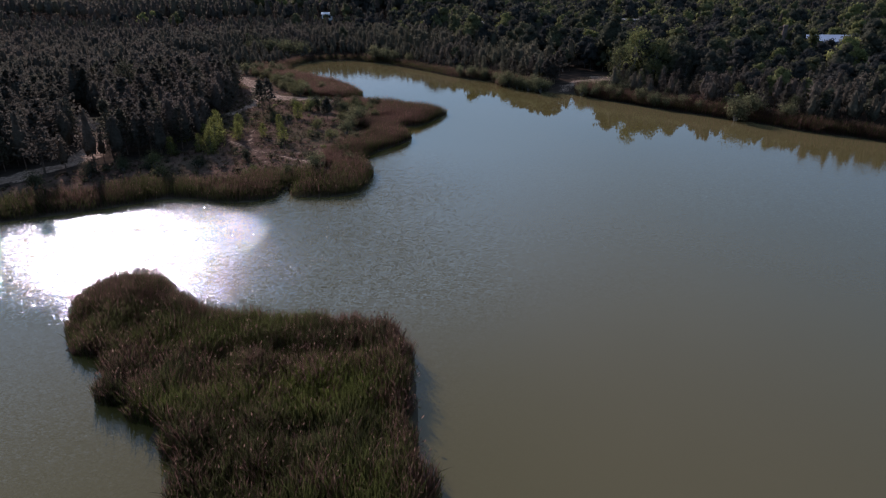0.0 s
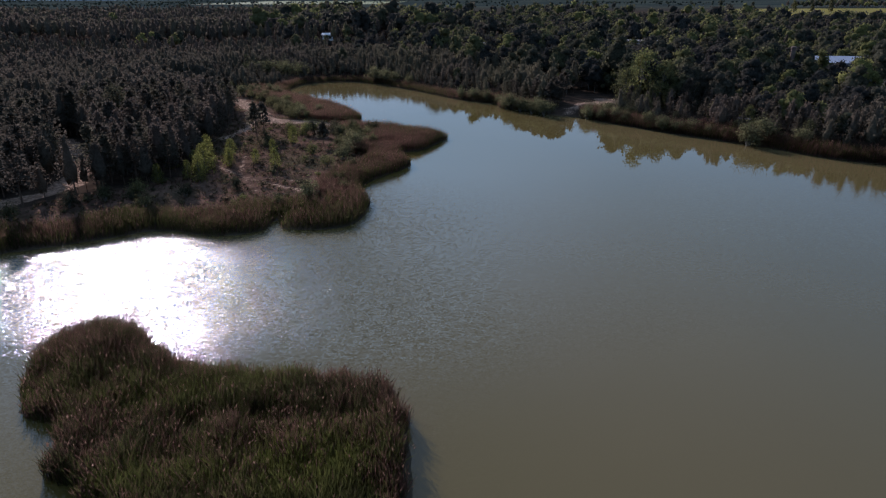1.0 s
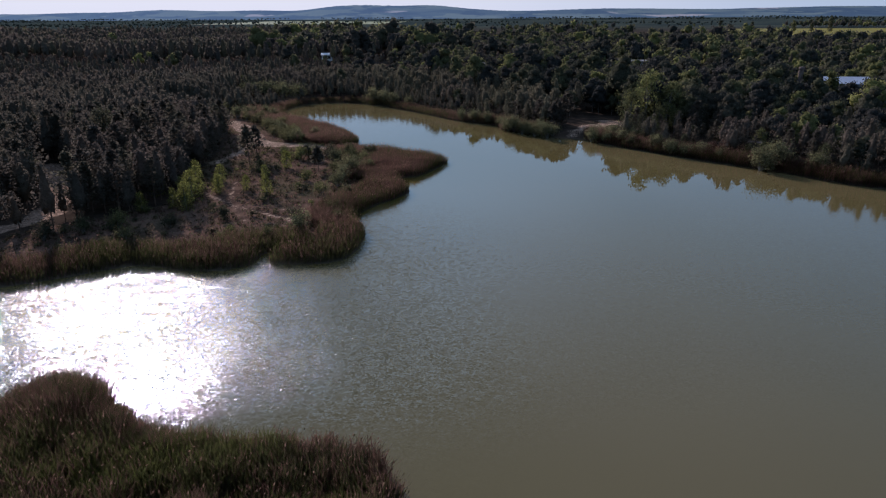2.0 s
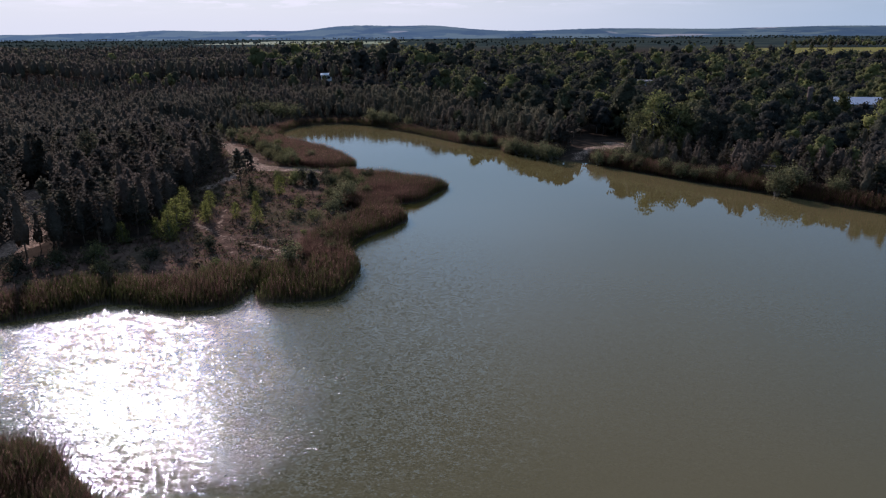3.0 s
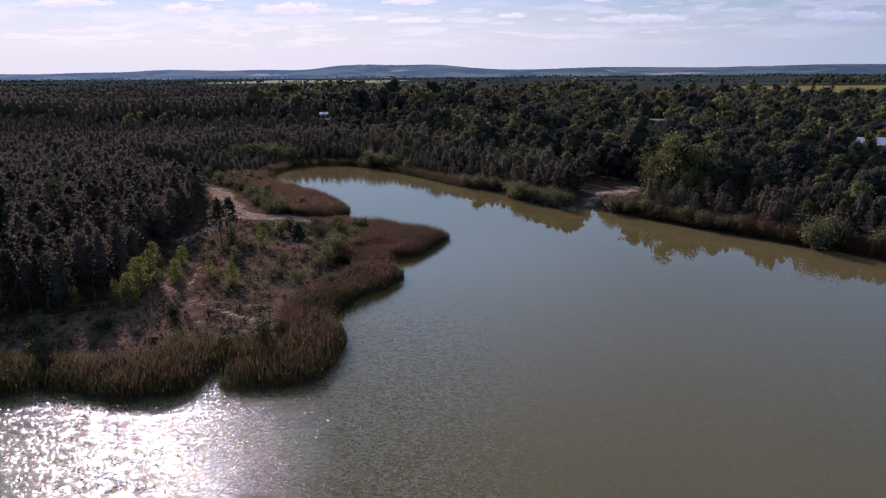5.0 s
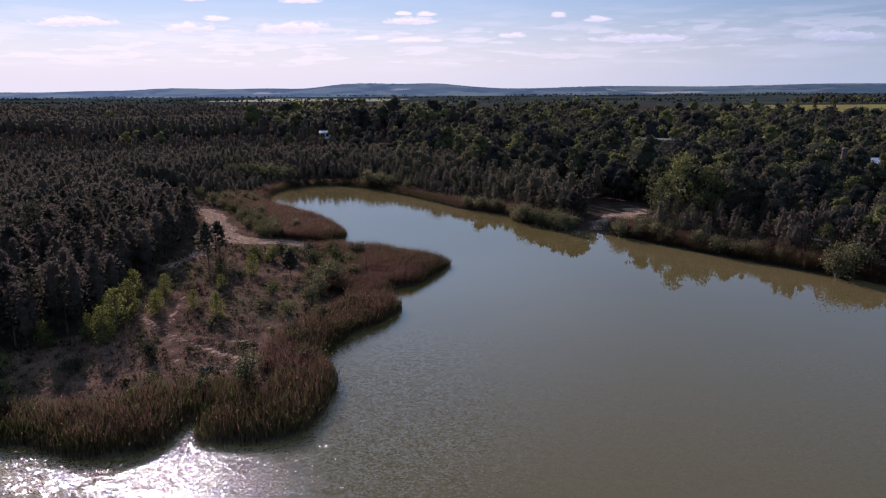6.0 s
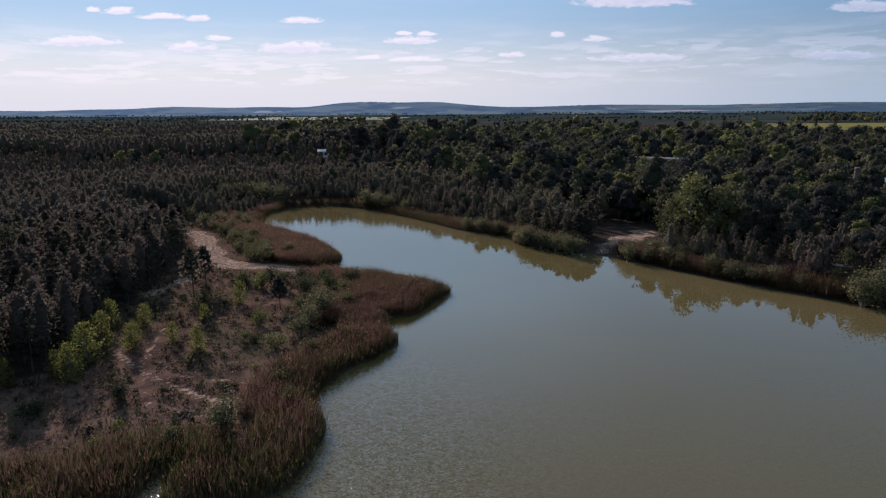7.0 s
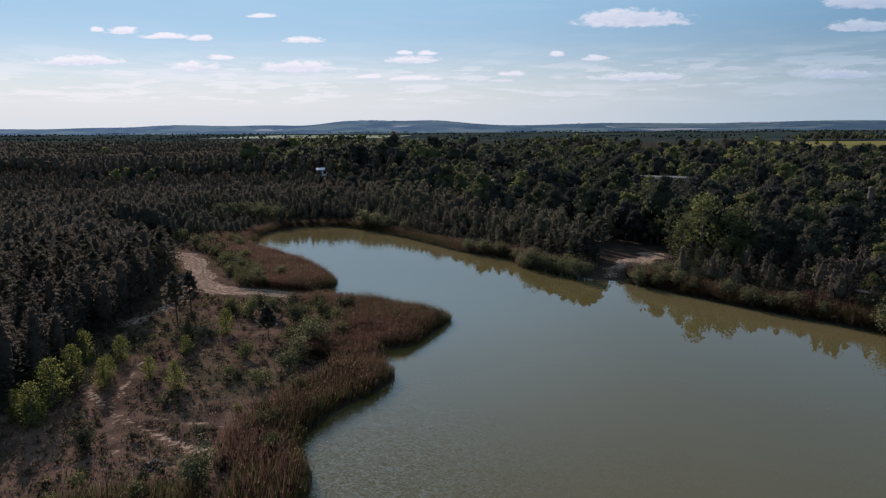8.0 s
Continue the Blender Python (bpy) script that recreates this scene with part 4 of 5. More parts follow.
    ds = rng.uniform(0.68, 1.16, n) * (1 + 0.16 * waves(dq[:, 0], dq[:, 1], 0.045, 8)) * np.clip(0.68 + dd / 50, 0.68, 1.05)
    head = (dq[:, 1] > 190) & (dq[:, 0] < 22) & (dq[:, 0] > -75)
    ds *= np.where(head, np.clip(0.62 + dd / 90, 0.62, 1.0), 1.0)
    stand = np.clip(0.35 * rng.random(n) + 0.3 + 0.4 * waves(dq[:, 0], dq[:, 1], 0.03, 88), 0, 1)
    young = np.column_stack([dq, land_height(dq, dd) - 0.05, ds, rng.uniform(0, 6.28, n), rng.integers(0, 6, n), stand])
    close = np.hypot(young[:, 0] + 52, young[:, 1] - 112) < 55
    pack("pine_wood", fill_pines, young[close], (NEEDLES_FAR, BARK), "close-set young pines beside the heath", "forest")
    pack("pine_wood", mid_pines, young[~close], (NEEDLES_FAR, BARK), "dense plantation of dark young pines", "forest")
    pack("mixed_wood", mid_broad, spots[rest & is_broad], (LEAVES_FAR, GREY_BARK), "mixed broadleaved wood in spring green", "forest")
    far_q = scatter(-560, 640, 80, 660, 6.2, 32)
    r = np.hypot(far_q[:, 0], far_q[:, 1] - 30)
    far_q = far_q[in_view_wedge(far_q, 20) & (r >= 262) & (r < 640)]
    r = np.hypot(far_q[:, 0], far_q[:, 1] - 30)
    belt_q, far_q = far_q[r < 400], far_q[r >= 400]
    very = scatter(-1300, 1400, 400, 1500, 12.0, 33)
    r = np.hypot(very[:, 0], very[:, 1] - 30)
    very = very[in_view_wedge(very, 20) & (r >= 640) & (r < 1500)]
    for name, qq, size, seed in (("belt_wood", belt_q, 1.12, 43), ("far_wood", far_q, 1.15, 41), ("distant_wood", very, 1.35, 42)):
        rng = np.random.default_rng(seed)
        d = shore_distance(qq)
        keep = woods_mask(qq, d)
        if name == "distant_wood":
            reach = 1150 - 420 / (1 + np.exp(-(qq[:, 0] + 120) / 60)) + 60 * waves(qq[:, 0], qq[:, 1], 0.012, 78)
            keep &= (np.hypot(qq[:, 0], qq[:, 1]) < reach) | (waves(qq[:, 0], qq[:, 1], 0.010, 77) > 0.75)
        qq, d = qq[keep], d[keep]
        br = rng.random(len(qq)) < broad_share(qq)
        keep = ~br | (rng.random(len(qq)) < 0.82)
        qq, d, br = qq[keep], d[keep], br[keep]
        z = land_height(qq, d)
        sc = size * rng.uniform(0.7, 1.15, len(qq)) * (1 + 0.20 * waves(qq[:, 0], qq[:, 1], 0.03, 18)) * np.where(br, 1.08, 0.92) * stand_height(qq)
        sc *= np.where(br & (rng.random(len(qq)) < 0.14), 1.4, 1.0) * (1 + 0.16 * waves(qq[:, 0], qq[:, 1], 0.012, 19))
        spots = np.column_stack([qq, z - 0.1, sc, rng.uniform(0, 6.28, len(qq)), rng.integers(0, 4, len(qq)), rng.random(len(qq)) ** 2])
        pack(name, {"belt_wood": belt_pines, "far_wood": far_pines}.get(name, tiny_pines), spots[~br], (NEEDLES_FAR, BARK), "far pine forest stretching to the plain", "forest")
        pack(name, {"belt_wood": belt_broad, "far_wood": far_broad}.get(name, tiny_broad), spots[br], (LEAVES_FAR, GREY_BARK), "far broadleaved woodland stretching to the plain", "forest")
    # lines of trees between the fields on the plain
    rng = np.random.default_rng(50)
    spots = []
    for i in range(75):
        x, y = rng.uniform(-2000, 2000), rng.uniform(1250, 2900)
        a, n = rng.normal(0, 0.2), rng.integers(15, 50)
        t = np.arange(n) * 7.5
        for j in t:
            spots.append((x + j * math.cos(a) + rng.normal(0, 9), y + j * math.sin(a) + rng.normal(0, 6), 2.2, rng.uniform(0.5, 1.25), rng.uniform(0, 6), rng.integers(0, 4), rng.random()))
    pack("tree_line", line_trees, np.array(spots), (HAZY_LINE_LEAVES, GREY_BARK), "distant lines of trees between fields", "forest")


build_woods()


# ---- reeds ----
def reed_bed(name, q, z, tall, dry, plumed, label, seed, width=0.05, lush=0.0):
    """Reeds: leaning leafy stalks, green and dry, with feathery plumes."""
    rng = np.random.default_rng(seed)
    n = len(q)
    a = rng.uniform(0, 6.28, n)
    lean = rng.normal(0, 0.19, (n, 2)) + np.array((0.05, -0.03))
    h = tall * rng.uniform(0.72, 1.14, n)
    w = width * rng.uniform(0.6, 1.3, n)
    side = np.stack([np.cos(a), np.sin(a), 0 * a], 1) * w[:, None] * 0.5
    root = np.column_stack([q, z])
    midp = root + np.column_stack([lean * h[:, None] * 0.45, h * 0.6])
    tip = root + np.column_stack([lean * h[:, None] * 1.2, h])
    v = np.stack([root - side * 0.7, root + side * 0.7, midp + side * 1.3, tip, midp - side * 1.3], 1)
    is_dry = rng.random(n) < dry
    tint = np.clip(rng.random(n) * 0.5 + lush, 0, 1)
    first = None
    for sel, mat, nm in ((~is_dry, REED_GREEN, name), (is_dry, REED_DRY, "dry_stalks")):
        m = int(sel.sum())
        if not m:
            continue
        o = (np.arange(m) * 5)[:, None]
        f = np.concatenate([np.array([[0, 1, 2]]) + o, np.array([[0, 2, 4]]) + o, np.array([[4, 2, 3]]) + o])
        me = mesh_from(nm, v[sel].reshape(-1, 3), f, mat, np.repeat(tint[sel], 5))
        if first is None:
            first = tagged(new(name, me), label, "grass" if "grass" in name else "reeds", kind="stuff")
        else:
            tagged(part(nm, me, mat, first), kind="stuff")
    pl = rng.random(n) < plumed
    m = int(pl.sum())
    if m:
        p, wy = tip[pl], np.column_stack([lean[pl] * 2 + 0.15, np.ones(m)])
        pv, pf = sprays(rng, p, wy, 0.085 if np.max(plumed) < 0.13 else 0.12, 0.2, 3.0)
        tagged(part("plumes", mesh_from("plumes", pv, pf, PLUME, np.repeat(rng.random(m), 4)), PLUME, first), kind="stuff")


def build_reeds():
    # the island
    q = scatter(-38, 2, 9, 52, 0.105, 61, 0.5)
    e = line_distance(q, ISLAND_LINE, True) * np.where(inside(q, ISLAND_LINE), 1, -1)
    e += 0.5 * waves(q[:, 0], q[:, 1], 1.1, 62) - 0.45
    keep = e > 0
    q, e = q[keep], e[keep]
    tall = 2.1 + 0.34 * waves(q[:, 0], q[:, 1], 0.35, 63) + 0.36 * waves(q[:, 0], q[:, 1], 0.9, 64) + 0.2 * waves(q[:, 0], q[:, 1], 2.4, 68)
    tall *= np.clip(0.62 + 0.4 * e, 0.62, 1.0)
    tall += 1.1 * np.exp(-((q[:, 0] + 31) / 4.5) ** 2 - ((q[:, 1] - 46) / 4) ** 2) - 0.45 * np.exp(-((q[:, 0] + 11) / 5) ** 2 - ((q[:, 1] - 30) / 4) ** 2)
    tall -= 0.75 * np.exp(-((q[:, 0] + 13) / 6) ** 2 - ((q[:, 1] - 35.5) / 1.1) ** 2) + 0.6 * np.exp(-((q[:, 0] + 9) / 3.5) ** 2 - ((q[:, 1] - 25) / 1.0) ** 2)
    lush = 0.9 * np.exp(-((q[:, 0] + 10) / 4.5) ** 2 - ((q[:, 1] - 29.5) / 3.2) ** 2) + 0.25 * waves(q[:, 0], q[:, 1], 0.4, 67)
    edge = np.clip(1 - e / 3, 0, 1)
    dry = np.clip(0.24 + 0.34 * waves(q[:, 0], q[:, 1], 0.3, 65) + 0.2 * waves(q[:, 0], q[:, 1], 1.2, 69) + 0.5 * edge * (q[:, 0] > -12) + 0.2 * edge + 0.6 * np.exp(-((q[:, 0] + 31) / 5) ** 2 - ((q[:, 1] - 45) / 4) ** 2) - 0.4 * np.clip(lush, 0, 1), 0.03, 0.88)
    reed_bed("reed_island", q, np.full(len(q), 0.0), tall, dry, np.clip(0.005 + 0.09 * dry, 0, 0.2), "dense green reed bed with brown plumes standing in the water", 66, 0.036, lush)
    # beds round the pond
    q = scatter(-100, 92, 60, 242, 0.172, 71, 0.5)
    box = line_distance(q, LAKE_LINE[::4], True) < 13
    q = q[box]
    d = shore_distance(q)
    x, y = q[:, 0], q[:, 1]
    width = 4.2 + 1.0 * waves(x, y, 0.25, 72)
    west = (x < 2) & (y < 152)
    width = np.where(west, 6.5 + 1.8 * waves(x, y, 0.2, 73), width)
    width = np.where(west & (y < 92), 6.2 + 1.6 * waves(x, y, 0.25, 74), width)
    width = np.where(west & (y > 119) & (x > -19), 13.0, width)
    width = np.where((x < -17) & (y > 155) & (y < 212), 12.5 + 1.5 * waves(x, y, 0.25, 76), width)
    keep = (d > -0.1 + 0.3 * waves(x, y, 0.9, 75)) & (d < width) & ~inside(q, LAND_LINE) & ~((x > 27.5) & (x < 36) & (y > 160) & (y < 172))
    keep &= line_distance(q, spline(SAND_TRACK, 2, False)) > 3.2
    keep &= ~inside(q, ISLAND_LINE)
    q, d = q[keep], d[keep]
    x, y = q[:, 0], q[:, 1]
    z = np.maximum(land_height(q, d), -0.3)
    z = np.where(d < 0, -0.1, z)
    rim = np.clip(0.58 + 0.30 * d, 0.58, 1.0)
    tall = rim * np.where((x > 2) & (y < 192), 2.8, np.where(y < 92, 1.85, 2.0)) + 0.35 * waves(x, y, 0.5, 77) + 0.2 * waves(x, y, 1.4, 78)
    for name, sel, dryness, plumed, label in (
            ("reed_bed", (x < -9) & (y < 92), 0.44, 0.08, "broad reed fringe, green at the water and brown behind"),
            ("reed_bed", (x < 2) & (y >= 92) & (y < 153), 0.76, 0.16, "reddish-brown reeds fringing the peninsula"),
            ("reed_bed", (x < -17) & (y >= 153) & (y < 212), 0.86, 0.24, "dry russet reeds with pale plumes beside a sand track"),
            ("reed_bed", (y >= 212) | ((x >= -17) & (y > 190)), 0.66, 0.05, "dark reed fringe at the head of the pond"),
            ("reed_bed", (x >= 2) & (y <= 190), 0.68, 0.10, "reed fringe along the wooded shore")):
        sel = sel & (np.random.default_rng(79).random(len(q)) < (0.6 if dryness == 0.66 else 1.0))
        patchy = np.clip(dryness + 0.30 * waves(x[sel], y[sel], 0.22, 80) - np.where(x[sel] < 2, 0.5, 0.1) * np.clip((2.2 - d[sel]) / 2, 0, 1), 0.05, 0.95)
        reed_bed(name, q[sel], z[sel], tall[sel], patchy, plumed * 0.6, label, 81, 0.045)


build_reeds()


# ---- bushes and young trees of the clearing ----
def plant(name, meshes, leaf, spots, label, category, group):
    """Alike plants, one object each: spots of (x, y, scale)."""
    rng = np.random.default_rng(len(name) + len(spots))
    made = [(mesh_from("stem", w[0], w[1], GREY_BARK), mesh_from("foliage", c[0], c[1], leaf, None, outward(c[0]))) for w, c in meshes]
    q = np.array([(s[0], s[1]) for s in spots], float)
    z = land_height(q)
    for i, s in enumerate(spots):
        base = new(name)
        base.matrix_basis = pose(s[0], s[1], max(z[i], 0.0) - 0.04, 0, 0, rng.uniform(0, 360)) @ Matrix.Scale(s[2], 4)
        base.empty_display_size = 0.3
        a, b = made[i % len(made)]
        part("stem", a, None, base)
        part("foliage", b, None, base)
        tagged(base, label, category, group)


BIRCHES = [(-40.4, 100, 1.0), (-41.2, 104.7, 1.15), (-42.5, 110.8, 1.0), (-45.2, 118.2, 0.9), (-38.5, 109.9, 0.75), (-41, 119.1, 0.7),
           (-48.7, 109.3, 0.9), (-30, 109, 0.75), (-34.4, 112.4, 0.6), (-33.1, 120, 0.6), (-43.5, 107, 0.8), (-39.5, 113, 0.6), (-47, 99, 0.7),
           (-31, 129.3, 0.8), (-43, 101.5, 0.7)]
WILLOWS = [(-20.4, 90, 1.2), (-16.9, 123.1, 1.35), (-18.7, 114.9, 1.0), (-16.3, 108.8, 0.8), (-18.5, 119, 1.1), (-41, 170.2, 1.1),
           (-35.4, 160.5, 1.1), (-31.7, 164, 1.0), (-58, 199.6, 1.3), (-61, 197, 1.2), (-68, 206, 1.3), (-54, 203, 1.2), (-45, 176, 1.0),
           (-50, 196, 1.2), (-52, 241, 2.0), (-73, 247, 1.9), (-68, 246, 2.2), (-63, 247, 2.0), (-58, 244, 2.1), (-24, 234, 1.9), (-20, 231.5, 1.7), (-16, 228.5, 1.5), (-11, 223, 1.3), (51.1, 145.2, 1.2),
           (54, 143, 1.0), (27, 166.5, 1.4), (24, 169.5, 1.2), (21.3, 173, 1.3), (18, 177.5, 1.2),
           (37, 161, 1.2), (40.5, 158.5, 1.1), (44.9, 153.5, 1.0), (38.8, 165.0, 1.2), (42.2, 162.0, 1.3), (45.8, 159.5, 1.2), (41.5, 166.5, 0.9), (47.5, 157, 1.3), (6, 195.5, 1.1), (9.5, 192, 1.3), (13, 189, 1.2), (16.8, 183.5, 1.1),
           (19.6, 176.2, 1.5), (22.8, 173.0, 1.2), (25.4, 171.4, 1.4), (28.6, 168.6, 1.1), (49.8, 149.4, 1.2), (52.2, 147.2, 0.9), (56.6, 141.8, 1.1), (59.8, 138.4, 0.9), (43.4, 156.2, 1.2)]
JUNIPERS = [(-30.3, 137.8, 1.2), (-26.8, 137.7, 1.3), (-22.5, 134.6, 1.3), (-18.4, 137.5, 1.1), (-25.1, 118.9, 0.9), (-33.1, 95.9, 0.9),
            (-18.8, 103, 0.8), (-28.5, 140, 1.3), (-24.5, 141, 1.2), (-20, 141.5, 1.2), (-15.5, 141, 1.2), (-47, 91, 1.1), (-55, 86, 1.2),
            (-51, 89, 1.0), (-60, 80, 1.1), (-66, 76, 1.2), (-40, 92, 0.9), (-25, 90, 0.6), (-34, 141, 1.0), (-36, 128, 0.9)]
plant("large_willow", [shrub(790 + i, 2.4, 4.2, 2000, 0.25) for i in range(2)], WILLOW_LEAVES, [(64.2, 129.6, 1.0), (68.6, 131.2, 1.05), (73.5, 125.5, 0.8), (26.0, 168.5, 0.75)],
      "large rounded willow at the water's edge", "bush", "large willows of the shore")
COPPER = foliage("copper_leaves", (0.080, 0.048, 0.034), (0.108, 0.062, 0.044), (0.09, 0.06, 0.04), "object", 0.45)
plant("copper_bush", [shrub(780 + i, 1.4, 2.8, 800, 0.22) for i in range(2)], COPPER, [(61.5, 141.0, 1.1), (59.3, 143.0, 0.9), (64.5, 140.0, 0.8)],
      "reddish-brown bush behind the shore reeds", "bush", "copper bushes of the shore")
plant("young_birch", [broadleaf(700 + i, 5.0, 1600, 0.16, 0.36, 0.05, 22) for i in range(4)], BIRCH_LEAVES, BIRCHES,
      "young birch in bright yellow-green leaf on the heath", "young tree", "young birches of the clearing")
plant("willow_bush", [shrub(720 + i, 1.5, 2.5, 1300, 0.165) for i in range(4)], WILLOW_LEAVES, WILLOWS,
      "rounded grey-green willow bush near the water", "bush", "willow bushes round the pond")
OLIVE_LEAVES = foliage("olive_leaves", (0.095, 0.092, 0.042), (0.140, 0.138, 0.056), (0.105, 0.085, 0.045), "object", 0.5)
OLIVES = [(-33.5, 157.6, 0.9), (-36.5, 158.6, 1.1), (-38.8, 160.6, 1.0), (-36.0, 163.4, 1.2), (-39.6, 165.0, 1.1), (-42.8, 166.8, 0.9), (-38.2, 168.6, 1.1),
          (-44.0, 171.0, 1.0), (-47.0, 176.4, 1.1), (-43.6, 179.5, 1.2), (-48.2, 182.4, 1.1), (-52.0, 186.6, 1.2), (-52.6, 191.2, 1.2), (-57.0, 193.0, 1.1),
          (-21.5, 138.2, 1.0), (-16.2, 134.0, 1.1), (-18.8, 130.2, 1.2), (-20.6, 126.0, 1.0), (-14.6, 128.4, 1.0), (-20.9, 110.8, 0.9), (-17.2, 100.4, 0.9),
          (-15.6, 95.6, 0.8), (66.6, 139.6, 1.25), (69.2, 138.6, 1.2), (-24.0, 87.5, 0.8), (-30.5, 86.0, 0.7), (-44.0, 86.6, 0.8)]
plant("olive_bush", [shrub(750 + i, 1.5, 2.1, 1100, 0.155) for i in range(3)], OLIVE_LEAVES, OLIVES,
      "soft olive-green bush among reeds and grass", "bush", "olive bushes behind the reeds")
# low bushes strewn over the heath, clear of the tracks
strewn = scatter(-62, -12, 84, 146, 5.2, 745, 0.5)
strewn_d = shore_distance(strewn)
strewn_ok = inside(strewn, CLEAR_LINE) & (strewn_d > 8.5) & (np.random.default_rng(746).random(len(strewn)) < 0.62)
for way in FOOTPATHS + [SAND_TRACK, SAND_SPUR, WEST_TRACK]:
    strewn_ok &= line_distance(strewn, spline(way, 2, False)) > (1.6 if way in FOOTPATHS else 4.0)
plant("low_bush", [shrub(744 + i, 1.0, 1.15, 420, 0.15) for i in range(3)], LEAVES, [(p[0], p[1], 0.5 + 0.45 * ((i * 7) % 5) / 4) for i, p in enumerate(strewn[strewn_ok])],
      "low dark bush on the dry heath", "bush", "low bushes of the heath")
plant("dark_bush", [shrub(740 + i, 1.2, 2.2, 1100, 0.16) for i in range(4)], LEAVES, JUNIPERS,
      "dark green bush on the dry heath", "bush", "dark bushes of the clearing")


def build_scrub():
    """Low tufts and dwarf shrubs over the heath."""
    rng = np.random.default_rng(90)
    q = scatter(-95, 0, 66, 200, 1.08, 91, 0.6)
    d = shore_distance(q)
    keep = inside(q, CLEAR_LINE) & (d > 3)
    for line, w in ((SAND_TRACK, 4.2), (SAND_SPUR, 0.8), (WEST_TRACK, 2.6)):
        keep &= line_distance(q, spline(line, 2, False)) > w
    for line in FOOTPATHS:
        keep &= line_distance(q, spline(line, 2, False)) > 0.9
    keep &= rng.random(len(q)) < np.clip(0.58 + 0.5 * waves(q[:, 0], q[:, 1], 0.3, 92), 0.12, 1)
    q, d = q[keep], d[keep]
    tufts = [shrub(760 + i, 0.36, 0.42, 42, 0.15) for i in range(5)]
    n = len(q)
    sc = rng.uniform(0.5, 1.3, n) * np.where(rng.random(n) < 0.07, 1.9, 1.0)
    spots = np.column_stack([q, land_height(q, d), sc, rng.uniform(0, 6.28, n), rng.integers(0, 5, n), rng.random(n)])
    pack("heath_scrub", tufts, spots, (SCRUB, BARK), "low brown and olive heath tufts on sandy soil", "scrub")


WOODY = False
build_scrub()


def build_grass():
    """Dry grass blades over the clearing."""
    q = scatter(-90, -2, 66, 200, 0.40, 96, 0.6)
    d = shore_distance(q)
    keep = inside(q, CLEAR_LINE) & (d > 4)
    for line, w in ((SAND_TRACK, 2.4), (SAND_SPUR, 0.6), (WEST_TRACK, 2.2)):
        keep &= line_distance(q, spline(line, 2, False)) > w
    for line in FOOTPATHS:
        keep &= line_distance(q, spline(line, 2, False)) > 0.5
    rng = np.random.default_rng(97)
    lush = waves(q[:, 0], q[:, 1], 0.22, 98)
    keep &= rng.random(len(q)) < np.clip(0.5 + 0.5 * lush, 0.1, 1)
    q, d, lush = q[keep], d[keep], lush[keep]
    tall = 0.30 + 0.12 * lush
    reed_bed("dry_grass", q, land_height(q, d), tall, np.clip(0.72 - 0.3 * lush, 0.2, 1), 0.0, "thin dry grass over the sandy heath", 99, 0.10)


build_grass()


# ---- buildings beyond the wood ----
def box_mesh(bm, x0, x1, y0, y1, z0, z1):
    vs = [bm.verts.new(c) for c in ((x0, y0, z0), (x1, y0, z0), (x1, y1, z0), (x0, y1, z0), (x0, y0, z1), (x1, y0, z1), (x1, y1, z1), (x0, y1, z1))]
    for f in ((3, 2, 1, 0), (4, 5, 6, 7), (0, 1, 5, 4), (1, 2, 6, 5), (2, 3, 7, 6), (3, 0, 4, 7)):
        bm.faces.new([vs[i] for i in f])
    return bm


def box(*dims):
    return box_mesh(bmesh.new(), *dims)


def building(name, x, y, turn, length, depth, wall_h, wall_mat, roof_mat, label, pitch=0.0, windows=0):
    base = new(name)
    base.matrix_basis = pose(x, y, 2.0, 0, 0, turn)
    part("wall", box(-length / 2, length / 2, -depth / 2, depth / 2, -0.5, wall_h), wall_mat, base)
    bm = bmesh.new()
    e = 0.5
    if pitch:
        prof = [(-depth / 2 - e, wall_h - 0.05), (0, wall_h + pitch), (depth / 2 + e, wall_h - 0.05), (depth / 2 + e, wall_h + 0.2), (0, wall_h + pitch + 0.25), (-depth / 2 - e, wall_h + 0.2)]
        ends = [[bm.verts.new((s * (length / 2 + e), py, pz)) for py, pz in prof] for s in (-1, 1)]
        for i in range(6):
            j = (i + 1) % 6
            bm.faces.new((ends[0][i], ends[0][j], ends[1][j], ends[1][i]))
        bm.faces.new(ends[0][::-1])
        bm.faces.new(ends[1])
    else:
        box_mesh(bm, -length / 2 - e, length / 2 + e, -depth / 2 - e, depth / 2 + e, wall_h + 0.003, wall_h + 0.45)
    part("roof", bm, roof_mat, base)
    for i in range(windows):
        cx = (i + 0.5) / windows * length - length / 2
        w = part("window", box(cx - 0.9, cx + 0.9, -depth / 2 - 0.06, -depth / 2 - 0.003, wall_h * 0.45, wall_h * 0.45 + 1.5), DARK_GLASS, base)
        part("sill", box(cx - 1.0, cx + 1.0, -depth / 2 - 0.16, -depth / 2 - 0.003, wall_h * 0.45 - 0.12, wall_h * 0.45 - 0.003), CONCRETE, w)
    return tagged(base, label, "building")


